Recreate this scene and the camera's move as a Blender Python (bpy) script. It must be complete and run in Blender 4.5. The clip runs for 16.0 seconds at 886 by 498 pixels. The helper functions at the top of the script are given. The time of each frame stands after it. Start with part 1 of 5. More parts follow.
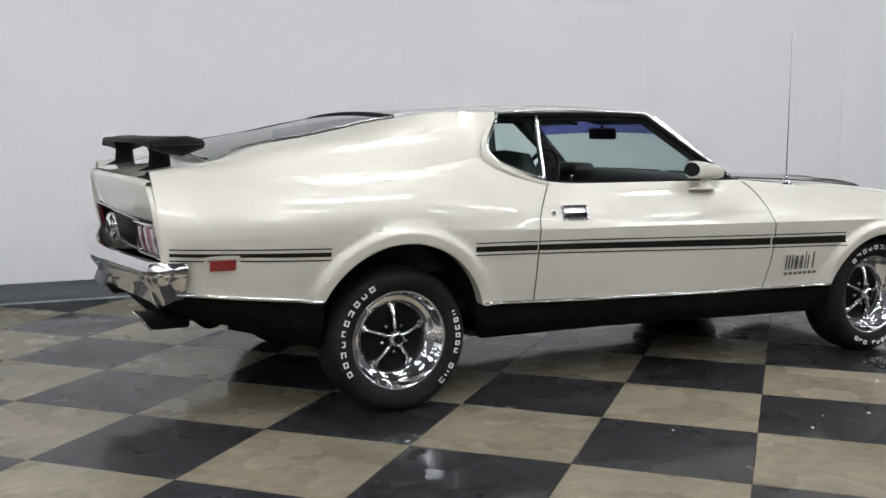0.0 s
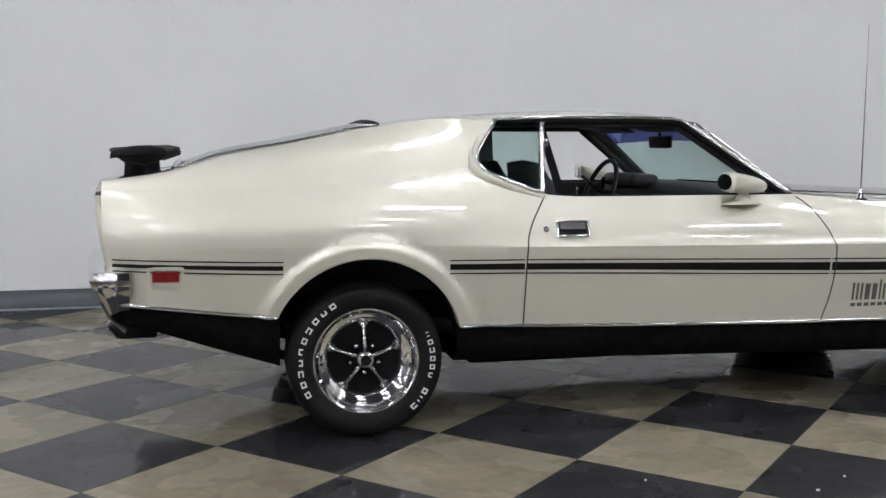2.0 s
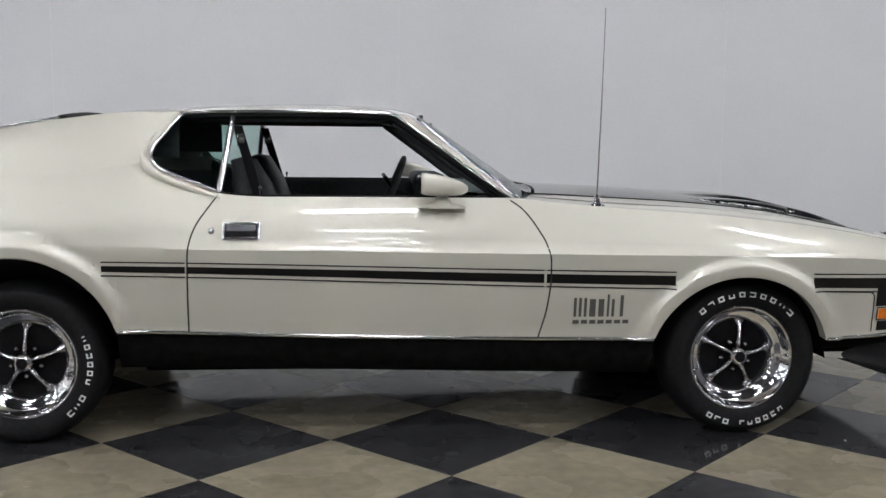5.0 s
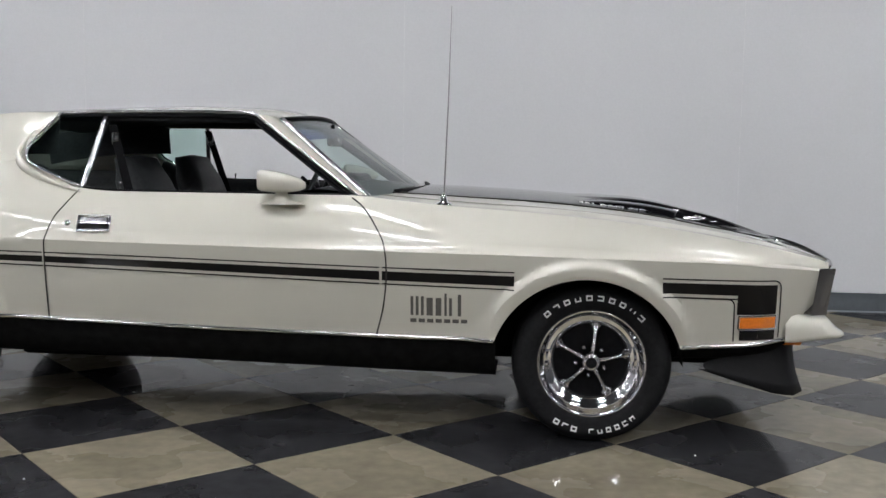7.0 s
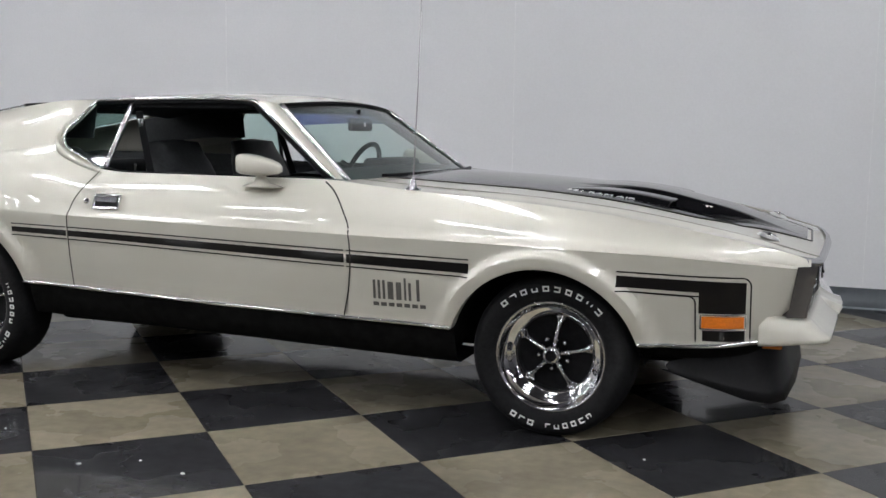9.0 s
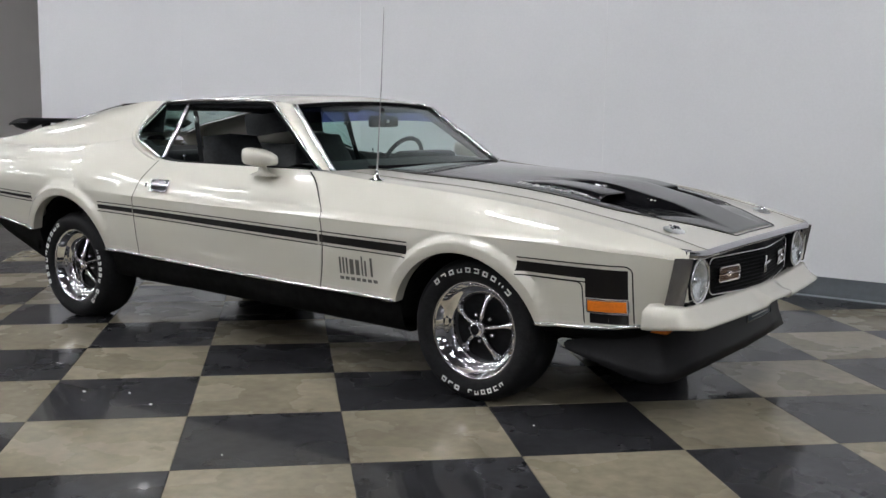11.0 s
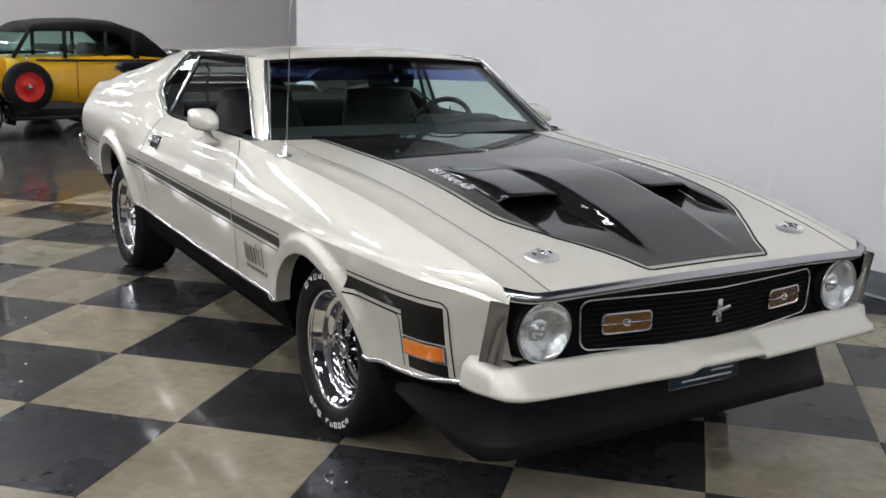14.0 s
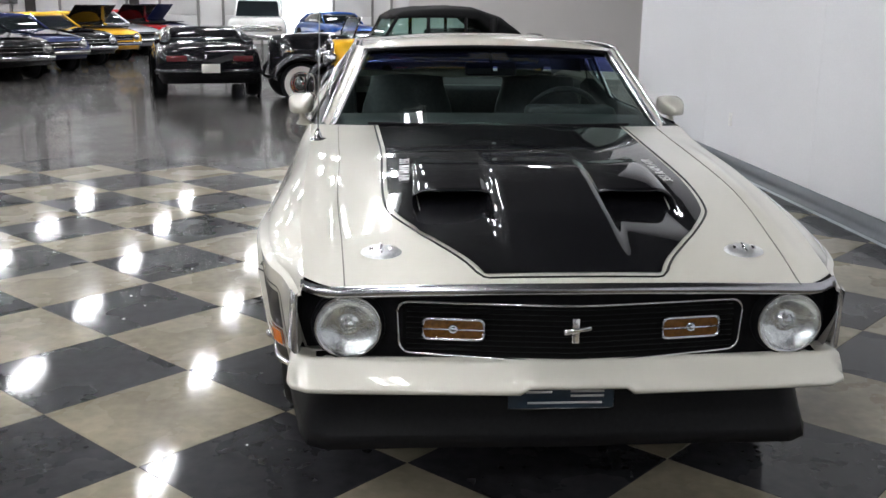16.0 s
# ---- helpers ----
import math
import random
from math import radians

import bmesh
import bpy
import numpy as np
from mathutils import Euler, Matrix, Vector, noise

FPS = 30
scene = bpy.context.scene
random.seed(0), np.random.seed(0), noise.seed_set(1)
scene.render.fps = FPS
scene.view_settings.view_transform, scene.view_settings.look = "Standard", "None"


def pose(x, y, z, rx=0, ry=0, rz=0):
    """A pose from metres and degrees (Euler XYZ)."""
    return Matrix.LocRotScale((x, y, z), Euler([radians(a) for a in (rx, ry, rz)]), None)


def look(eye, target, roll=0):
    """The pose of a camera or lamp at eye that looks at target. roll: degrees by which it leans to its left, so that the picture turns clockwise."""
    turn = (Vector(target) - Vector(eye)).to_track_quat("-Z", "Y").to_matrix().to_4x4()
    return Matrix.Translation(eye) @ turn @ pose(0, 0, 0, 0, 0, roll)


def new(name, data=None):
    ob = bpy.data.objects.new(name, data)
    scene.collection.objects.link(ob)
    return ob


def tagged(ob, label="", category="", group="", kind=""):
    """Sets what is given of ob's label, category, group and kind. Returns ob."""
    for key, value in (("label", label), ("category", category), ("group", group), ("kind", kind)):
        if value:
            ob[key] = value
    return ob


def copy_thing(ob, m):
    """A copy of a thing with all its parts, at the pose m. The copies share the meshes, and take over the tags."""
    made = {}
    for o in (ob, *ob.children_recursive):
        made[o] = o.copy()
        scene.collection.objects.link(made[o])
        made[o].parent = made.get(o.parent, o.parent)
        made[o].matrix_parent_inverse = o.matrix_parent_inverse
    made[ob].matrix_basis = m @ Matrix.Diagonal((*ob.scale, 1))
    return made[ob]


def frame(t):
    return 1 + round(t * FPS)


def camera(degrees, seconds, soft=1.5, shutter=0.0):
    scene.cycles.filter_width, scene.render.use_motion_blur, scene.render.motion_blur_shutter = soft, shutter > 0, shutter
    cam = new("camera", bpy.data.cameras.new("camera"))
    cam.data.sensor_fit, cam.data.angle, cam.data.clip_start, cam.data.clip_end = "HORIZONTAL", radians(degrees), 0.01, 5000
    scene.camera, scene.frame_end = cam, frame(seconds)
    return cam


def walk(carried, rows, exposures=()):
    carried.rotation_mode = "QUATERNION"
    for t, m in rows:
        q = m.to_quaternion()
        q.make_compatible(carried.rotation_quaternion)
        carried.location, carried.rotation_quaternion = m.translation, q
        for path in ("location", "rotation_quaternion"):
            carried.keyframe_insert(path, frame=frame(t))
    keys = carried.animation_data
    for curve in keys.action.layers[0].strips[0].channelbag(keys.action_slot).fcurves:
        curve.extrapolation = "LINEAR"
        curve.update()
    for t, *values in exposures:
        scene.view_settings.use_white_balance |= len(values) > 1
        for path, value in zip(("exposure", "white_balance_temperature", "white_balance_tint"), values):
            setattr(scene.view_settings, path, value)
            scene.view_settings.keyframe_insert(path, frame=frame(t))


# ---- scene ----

cam = camera(48.0, 16.0)
# seconds, eye, target, roll
ROWS = [
    (0, (-1.64, -4.546, 1.154), (-0.756, -2.767, 0.923), 0.2),
    (0.5, (-1.349, -4.604, 1.139), (-0.582, -2.769, 0.924), 0.3),
    (1, (-1.099, -4.605, 1.151), (-0.438, -2.73, 0.934), 0.2),
    (1.5, (-0.799, -4.631, 1.167), (-0.253, -2.72, 0.943), 0.1),
    (2, (-0.521, -4.63, 1.143), (-0.097, -2.687, 0.934), 0.0),
    (2.5, (-0.22, -4.62, 1.164), (0.086, -2.655, 0.948), 0.0),
    (3, (0.026, -4.577, 1.164), (0.275, -2.604, 0.953), 0.1),
    (3.5, (0.348, -4.584, 1.153), (0.558, -2.606, 0.944), 0.2),
    (4, (0.627, -4.59, 1.166), (0.8, -2.61, 0.943), 0.3),
    (4.5, (0.899, -4.587, 1.15), (1.061, -2.605, 0.931), 0.4),
    (5, (1.233, -4.606, 1.162), (1.413, -2.626, 0.939), 0.6),
    (5.2, (1.36, -4.62, 1.159), (1.548, -2.642, 0.937), 0.5),
    (7.3, (2.642, -4.641, 1.106), (2.408, -2.664, 0.911), 1.1),
    (7.5, (2.703, -4.627, 1.138), (2.438, -2.656, 0.921), 1.3),
    (8, (3.09, -4.573, 1.137), (2.641, -2.636, 0.921), 1.0),
    (8.5, (3.372, -4.491, 1.119), (2.808, -2.586, 0.888), 1.0),
    (9, (3.645, -4.386, 1.134), (2.958, -2.523, 0.897), 0.8),
    (9.5, (3.977, -4.39, 1.181), (3.187, -2.569, 0.932), 0.6),
    (9.7, (4.157, -4.433, 1.2), (3.319, -2.635, 0.942), 0.4),
    (11.8, (5.291, -3.821, 1.215), (4.031, -2.294, 0.934), 1.3),
    (12, (5.324, -3.662, 1.228), (4.051, -2.146, 0.941), 1.3),
    (12.5, (5.373, -3.255, 1.243), (4.042, -1.794, 0.941), 1.4),
    (13, (5.389, -2.856, 1.253), (3.955, -1.506, 0.905), 1.8),
    (13.5, (5.486, -2.535, 1.3), (3.945, -1.322, 0.905), 1.8),
    (14, (5.749, -2.26, 1.39), (4.088, -1.231, 0.961), 1.7),
    (14.5, (5.942, -1.883, 1.432), (4.15, -1.116, 0.986), 1.5),
    (15, (5.958, -1.437, 1.419), (4.096, -0.89, 0.936), 1.4),
    (15.5, (6.265, -1.031, 1.472), (4.353, -0.709, 0.98), 0.9),
    (16, (6.278, -0.564, 1.458), (4.342, -0.418, 0.975), 0.8),
]
walk(cam, [(t, look(eye, target, roll)) for t, eye, target, roll in ROWS],
     [(0, 0.08), (1, 0.0), (2.5, -0.12), (5, -0.2), (9, -0.18), (12, -0.08), (13, 0.0), (14.5, 0.08), (16, 0.1)])

# ---- light ----
LAMP_Z = 4.7
LAMP_POWER = 83.4
world = bpy.data.worlds.new("world")
scene.world = world
world.use_nodes = True
world.node_tree.nodes["Background"].inputs[0].default_value = (0.75, 0.8, 0.9, 1)
world.node_tree.nodes["Background"].inputs[1].default_value = 0.02


# ---- materials ----
def material(name, color, rough=0.5, metal=0.0, coat=0.0, grain=0.0, grain_scale=30.0, stain=0.0, stain_scale=1.5,
             bump=0.0, bump_scale=80.0, emit=0.0, vary=0.0, rough_vary=0.0, coat_rough=0.03, spec=0.5):
    m = bpy.data.materials.new(name)
    m.use_nodes = True
    nt = m.node_tree
    b = nt.nodes["Principled BSDF"]
    b.inputs["Roughness"].default_value = rough
    b.inputs["Metallic"].default_value = metal
    b.inputs["Coat Weight"].default_value = coat
    b.inputs["Coat Roughness"].default_value = coat_rough
    b.inputs["Specular IOR Level"].default_value = spec
    b.inputs["Base Color"].default_value = (*color, 1)
    if emit:
        b.inputs["Emission Color"].default_value = (*color, 1)
        b.inputs["Emission Strength"].default_value = emit
    tc = nt.nodes.new("ShaderNodeTexCoord")
    last = None

    def noise_node(scale, detail=4.0):
        n = nt.nodes.new("ShaderNodeTexNoise")
        n.inputs["Scale"].default_value = scale
        n.inputs["Detail"].default_value = detail
        geo = nt.nodes.new("ShaderNodeNewGeometry")
        nt.links.new(geo.outputs["Position"], n.inputs["Vector"])
        return n.outputs["Fac"]

    def scaled(fac, amount):
        r = nt.nodes.new("ShaderNodeMapRange")
        r.inputs["From Min"].default_value, r.inputs["From Max"].default_value = 0.3, 0.7
        r.inputs["To Min"].default_value, r.inputs["To Max"].default_value = 1 - amount, 1 + amount
        nt.links.new(fac, r.inputs["Value"])
        return r.outputs["Result"]

    factors = []
    if grain:
        factors.append(scaled(noise_node(grain_scale), grain))
    if stain:
        factors.append(scaled(noise_node(stain_scale, 6.0), stain))
    if vary:
        oi = nt.nodes.new("ShaderNodeObjectInfo")
        r = nt.nodes.new("ShaderNodeMapRange")
        r.inputs["To Min"].default_value, r.inputs["To Max"].default_value = 1 - vary, 1 + vary
        nt.links.new(oi.outputs["Random"], r.inputs["Value"])
        factors.append(r.outputs["Result"])
    if factors:
        total = factors[0]
        for f in factors[1:]:
            mul = nt.nodes.new("ShaderNodeMath")
            mul.operation = "MULTIPLY"
            nt.links.new(total, mul.inputs[0])
            nt.links.new(f, mul.inputs[1])
            total = mul.outputs[0]
        mix = nt.nodes.new("ShaderNodeMix")
        mix.data_type = "RGBA"
        mix.blend_type = "MULTIPLY"
        mix.inputs["Factor"].default_value = 1
        mix.inputs["A"].default_value = (*color, 1)
        nt.links.new(total, mix.inputs["B"])
        nt.links.new(mix.outputs["Result"], b.inputs["Base Color"])
    if rough_vary:
        r = nt.nodes.new("ShaderNodeMapRange")
        r.inputs["From Min"].default_value, r.inputs["From Max"].default_value = 0.3, 0.7
        r.inputs["To Min"].default_value, r.inputs["To Max"].default_value = max(rough - rough_vary, 0.01), rough + rough_vary
        nt.links.new(noise_node(2.3, 5.0), r.inputs["Value"])
        nt.links.new(r.outputs["Result"], b.inputs["Roughness"])
    if bump:
        bp = nt.nodes.new("ShaderNodeBump")
        bp.inputs["Strength"].default_value = bump
        bp.inputs["Distance"].default_value = 0.004
        nt.links.new(noise_node(bump_scale), bp.inputs["Height"])
        nt.links.new(bp.outputs["Normal"], b.inputs["Normal"])
    return m


def glass(name, tint, ior=1.5):
    m = bpy.data.materials.new(name)
    m.use_nodes = True
    nt = m.node_tree
    nt.nodes.remove(nt.nodes["Principled BSDF"])
    tr = nt.nodes.new("ShaderNodeBsdfTransparent")
    tr.inputs["Color"].default_value = (*tint, 1)
    gl = nt.nodes.new("ShaderNodeBsdfGlossy")
    gl.inputs["Roughness"].default_value = 0.02
    lw = nt.nodes.new("ShaderNodeLayerWeight")
    lw.inputs["Blend"].default_value = 0.5
    pw = nt.nodes.new("ShaderNodeMath")
    pw.operation = "POWER"
    pw.inputs[1].default_value = 4.5
    fr = nt.nodes.new("ShaderNodeMath")
    fr.operation = "MULTIPLY_ADD"
    fr.inputs[1].default_value = 0.92
    fr.inputs[2].default_value = ((ior - 1) / (ior + 1)) ** 2 * 1.6
    nt.links.new(lw.outputs["Facing"], pw.inputs[0])
    nt.links.new(pw.outputs[0], fr.inputs[0])
    mx = nt.nodes.new("ShaderNodeMixShader")
    nt.links.new(fr.outputs[0], mx.inputs[0])
    nt.links.new(tr.outputs[0], mx.inputs[1])
    nt.links.new(gl.outputs[0], mx.inputs[2])
    nt.links.new(mx.outputs[0], nt.nodes["Material Output"].inputs["Surface"])
    return m


PAINT = material("cream_paint", (0.645, 0.625, 0.55), 0.45, 0.22, 1.0, grain=0.04, grain_scale=900, stain=0.02, stain_scale=2.0, coat_rough=0.02)
BLACK = material("black_paint", (0.004, 0.004, 0.005), 0.38, 0.0, 1.0, grain=0.15, grain_scale=200, coat_rough=0.03, spec=0.03)
SATIN = material("satin_black", (0.008, 0.008, 0.009), 0.5, grain=0.2, grain_scale=60, bump=0.05, spec=0.06)
SPOILER = material("spoiler_plastic", (0.009, 0.009, 0.010), 0.38, grain=0.15, grain_scale=80, spec=0.12)
STEEL = material("aerial_steel", (0.30, 0.30, 0.31), 0.3, 1.0, grain=0.1)
UNDER = material("underbody_black", (0.008, 0.008, 0.008), 0.75, grain=0.3, grain_scale=25, spec=0.03)
CHROME = material("chrome", (0.82, 0.82, 0.84), 0.06, 1.0, grain=0.03, grain_scale=15, rough_vary=0.03)
LIP = material("anodised_lip", (0.52, 0.52, 0.55), 0.18, 1.0, grain=0.05, grain_scale=30)
PINPLATE = material("brushed_pin_plate", (0.86, 0.86, 0.86), 0.36, 1.0, grain=0.12, grain_scale=120)
TRIM = material("bright_trim", (0.75, 0.75, 0.76), 0.16, 1.0, grain=0.04, grain_scale=40)
RUBBER = material("tyre_rubber", (0.012, 0.012, 0.013), 0.6, grain=0.2, grain_scale=60, stain=0.15, stain_scale=5, bump=0.15, bump_scale=120, spec=0.12)
LETTER = material("white_letter", (0.75, 0.75, 0.73), 0.55, grain=0.06, grain_scale=80)
GUNMETAL = material("wheel_black", (0.008, 0.008, 0.009), 0.4, 0.0, grain=0.2, grain_scale=40, spec=0.12)
GLASS = glass("tinted_glass", (0.60, 0.77, 0.73))
CLEAR = glass("clear_glass", (0.93, 0.95, 0.95))
BAND = glass("blue_tint_band", (0.20, 0.20, 0.58))
VINYL = material("black_vinyl", (0.034, 0.036, 0.038), 0.5, grain=0.2, grain_scale=60, bump=0.2, bump_scale=200, spec=0.2)
CARPET = material("black_carpet", (0.012, 0.012, 0.012), 0.95, grain=0.3, grain_scale=200)
AMBER = material("amber_lens", (0.85, 0.22, 0.02), 0.2, coat=1.0, grain=0.1, grain_scale=120)
AMBER_DARK = material("amber_lamp", (0.11, 0.042, 0.006), 0.25, coat=0.7, grain=0.25, grain_scale=90)
RED = material("red_lens", (0.20, 0.006, 0.008), 0.25, coat=1.0, grain=0.1, grain_scale=100)
RED_DARK = material("tail_lens", (0.09, 0.010, 0.014), 0.2, coat=1.0, grain=0.15, grain_scale=90)
PALE = material("reverse_lens", (0.26, 0.14, 0.14), 0.25, coat=1.0, grain=0.05)
GAP = material("panel_gap", (0.03, 0.028, 0.024), 0.8, grain=0.1)
SEAM = material("shut_line", (0.20, 0.19, 0.165), 0.7, grain=0.1)
STRIPE = material("black_stripe", (0.006, 0.005, 0.005), 0.45, coat=0.4, grain=0.1, grain_scale=80, spec=0.2)
PIN = material("gold_pin_stripe", (0.30, 0.28, 0.22), 0.4, coat=0.5, grain=0.08, grain_scale=80)
DECAL = material("dark_grey_decal", (0.10, 0.095, 0.085), 0.45, coat=0.5, grain=0.12, grain_scale=90)
SILVER = material("silver_decal", (0.75, 0.75, 0.75), 0.4, 0.1, grain=0.05)
PLATE = material("dark_plate", (0.015, 0.03, 0.05), 0.35, grain=0.2, grain_scale=70)
LENS = material("headlamp_reflector", (0.88, 0.89, 0.90), 0.26, 1.0, coat=0.3, grain=0.15, grain_scale=60, bump=0.35, bump_scale=60)
WALL = material("white_wall_paint", (0.68, 0.685, 0.705), 0.6, grain=0.02, grain_scale=60, stain=0.025, stain_scale=0.7, bump=0.05, bump_scale=60)
WALL_B = material("warm_wall_paint", (0.72, 0.69, 0.67), 0.6, grain=0.02, grain_scale=60, stain=0.04, stain_scale=0.8, bump=0.05)
HALLWALL = material("hall_panel_white", (0.78, 0.77, 0.76), 0.6, grain=0.03, stain=0.06, stain_scale=1.1)
BASEBOARD = material("grey_cove_base", (0.062, 0.072, 0.082), 0.4, grain=0.08, grain_scale=30, spec=0.3)
BASEEDGE = material("grey_base_toe", (0.26, 0.29, 0.31), 0.35, grain=0.08, grain_scale=30)
CONCRETE = material("polished_concrete", (0.060, 0.057, 0.055), 0.22, coat=0.25, grain=0.12, grain_scale=25, stain=0.25, stain_scale=0.8, rough_vary=0.05, spec=0.03, coat_rough=0.06)
TILE_DARK = material("charcoal_floor_tile", (0.029, 0.029, 0.032), 0.27, coat=0.45, grain=0.22, grain_scale=18, stain=0.4, stain_scale=1.3, vary=0.12, rough_vary=0.06, bump=0.03, bump_scale=25, spec=0.02, coat_rough=0.07)
TILE_LIGHT = material("tan_floor_tile", (0.222, 0.196, 0.143), 0.27, coat=0.45, grain=0.12, grain_scale=18, stain=0.24, stain_scale=1.6, vary=0.07, rough_vary=0.06, bump=0.03, bump_scale=25, spec=0.02, coat_rough=0.07)
CEIL = material("dark_ceiling", (0.07, 0.07, 0.075), 0.9, grain=0.1, stain=0.15, spec=0.1)
GLOW = material("lamp_diffuser", (0.960, 0.970, 1.0), 0.5, emit=LAMP_POWER)
FARWALL = material("unseen_wall_grey", (0.20, 0.20, 0.21), 0.7, grain=0.05, stain=0.1)
HOUSING = material("lamp_housing", (0.7, 0.7, 0.7), 0.5, grain=0.04)


# ---- helpers ----
def mesh_object(name, bm, mat, parent=None, label="", smooth=True):
    me = bpy.data.meshes.new(name)
    bm.normal_update()
    bm.to_mesh(me)
    bm.free()
    for p in me.polygons:
        p.use_smooth = smooth
    for m in (mat if isinstance(mat, (list, tuple)) else [mat]):
        me.materials.append(m)
    ob = new(name, me)
    if parent is not None:
        ob.parent = parent
    if label:
        tagged(ob, label)
    return ob


def part(name, bm, mat, parent, label="", smooth=True):
    return mesh_object(name, bm, mat, parent, label, smooth)


def thing(name, label, category, group="", kind="", at=None):
    ob = new(name)
    ob.empty_display_size = 0.1
    if at is not None:
        ob.matrix_basis = at
    return tagged(ob, label, category, group, kind)


def add_box(bm, c, s, bevel=0.0, turn=None):
    g = bmesh.ops.create_cube(bm, size=1.0)
    m = Matrix.Translation(c) @ (turn or Matrix.Identity(4)) @ Matrix.Diagonal((*s, 1))
    bmesh.ops.transform(bm, matrix=m, verts=g["verts"])
    if bevel:
        es = list({e for v in g["verts"] for e in v.link_edges})
        bmesh.ops.bevel(bm, geom=es, offset=bevel, segments=2, affect="EDGES", profile=0.5)
    return bm


def box(c, s, bevel=0.0, turn=None):
    return add_box(bmesh.new(), c, s, bevel, turn)


def add_grid(bm, rows, close_u=False, close_v=False):
    vs = [[bm.verts.new(p) for p in row] for row in rows]
    n, m = len(vs), len(vs[0])
    for i in range(n if close_u else n - 1):
        for j in range(m if close_v else m - 1):
            a, b, c, d = vs[i][j], vs[i][(j + 1) % m], vs[(i + 1) % n][(j + 1) % m], vs[(i + 1) % n][j]
            if len({a, b, c, d}) == 4:
                try:
                    bm.faces.new((a, b, c, d))
                except ValueError:
                    pass
    return vs


def grid(rows, close_u=False, close_v=False):
    bm = bmesh.new()
    add_grid(bm, rows, close_u, close_v)
    return bm


def weld(bm, dist=0.0005):
    bmesh.ops.remove_doubles(bm, verts=bm.verts, dist=dist)
    bmesh.ops.recalc_face_normals(bm, faces=bm.faces)
    return bm


def curve(points):
    """A smooth function through points (x, value) without overshoot."""
    xs = np.array([p[0] for p in points], float)
    ys = np.array([p[1] for p in points], float)
    h, d = np.diff(xs), np.diff(ys) / np.diff(xs)
    m = np.zeros(len(xs))
    m[0], m[-1] = d[0], d[-1]
    for i in range(1, len(xs) - 1):
        if d[i - 1] * d[i] > 0:
            w1, w2 = 2 * h[i] + h[i - 1], h[i] + 2 * h[i - 1]
            m[i] = (w1 + w2) / (w1 / d[i - 1] + w2 / d[i])

    def f(x):
        if x <= xs[0]:
            return float(ys[0])
        if x >= xs[-1]:
            return float(ys[-1])
        i = int(np.searchsorted(xs, x) - 1)
        t = (x - xs[i]) / h[i]
        return float((1 + 2 * t) * (1 - t) ** 2 * ys[i] + t * (1 - t) ** 2 * h[i] * m[i] + t * t * (3 - 2 * t) * ys[i + 1] + t * t * (t - 1) * h[i] * m[i + 1])

    return f


def tube_along(path, radius, sides=8, closed=False, flat=1.0):
    """A tube round a polyline; radius a number or a list; flat squeezes it across."""
    pts = [Vector(p) for p in path]
    n = len(pts)
    rows = []
    up = Vector((0, 0, 1))
    for i, p in enumerate(pts):
        a = pts[(i - 1) % n] if closed or i else pts[0]
        b = pts[(i + 1) % n] if closed or i < n - 1 else pts[-1]
        d = (b - a).normalized()
        side = d.cross(up)
        if side.length < 1e-3:
            side = d.cross(Vector((0, 1, 0)))
        side.normalize()
        nor = side.cross(d).normalized()
        r = radius[i] if isinstance(radius, (list, tuple)) else radius
        rows.append([p + (side * math.cos(k * math.tau / sides) * flat + nor * math.sin(k * math.tau / sides)) * r for k in range(sides)])
    bm = bmesh.new()
    vs = add_grid(bm, rows, closed, True)
    if not closed:
        bm.faces.new(vs[0])
        bm.faces.new(vs[-1])
    return weld(bm)


def lathe(profile, steps=48, axis="y", centre=(0, 0, 0)):
    """A turned body: profile of (radius, distance along the axis)."""
    rows = []
    for r, a in profile:
        row = []
        for k in range(steps):
            c, s = math.cos(k * math.tau / steps) * r, math.sin(k * math.tau / steps) * r
            p = {"y": (c, a, s), "x": (a, c, s), "z": (c, s, a)}[axis]
            row.append(Vector(p) + Vector(centre))
        rows.append(row)
    bm = grid(rows, False, True)
    return weld(bm)


def text_object(name, words, size, m, mat, parent, depth=0.0015, label="", shear=0.0, spacing=1.0):
    cu = bpy.data.curves.new(name, "FONT")
    cu.body, cu.size, cu.extrude = words, size, depth
    cu.align_x, cu.align_y = "CENTER", "CENTER"
    cu.shear, cu.space_character = shear, spacing
    tmp = bpy.data.objects.new(name, cu)
    scene.collection.objects.link(tmp)
    dg = bpy.context.evaluated_depsgraph_get()
    me = bpy.data.meshes.new_from_object(tmp.evaluated_get(dg))
    bpy.data.objects.remove(tmp)
    me.materials.clear()
    me.materials.append(mat)
    me.transform(m)
    ob = new(name, me)
    if parent is not None:
        ob.parent = parent
    if label:
        tagged(ob, label)
    return ob


def mirrored(bm):
    """Adds the same faces on the other side of the car."""
    vs = {v: bm.verts.new((v.co.x, -v.co.y, v.co.z)) for v in list(bm.verts)}
    for f in list(bm.faces):
        g = bm.faces.new([vs[v] for v in reversed(f.verts)])
        g.material_index = f.material_index
    return bm


def mirror_y(bm):
    for v in bm.verts:
        v.co.y = -v.co.y
    bmesh.ops.reverse_faces(bm, faces=bm.faces)
    return bm


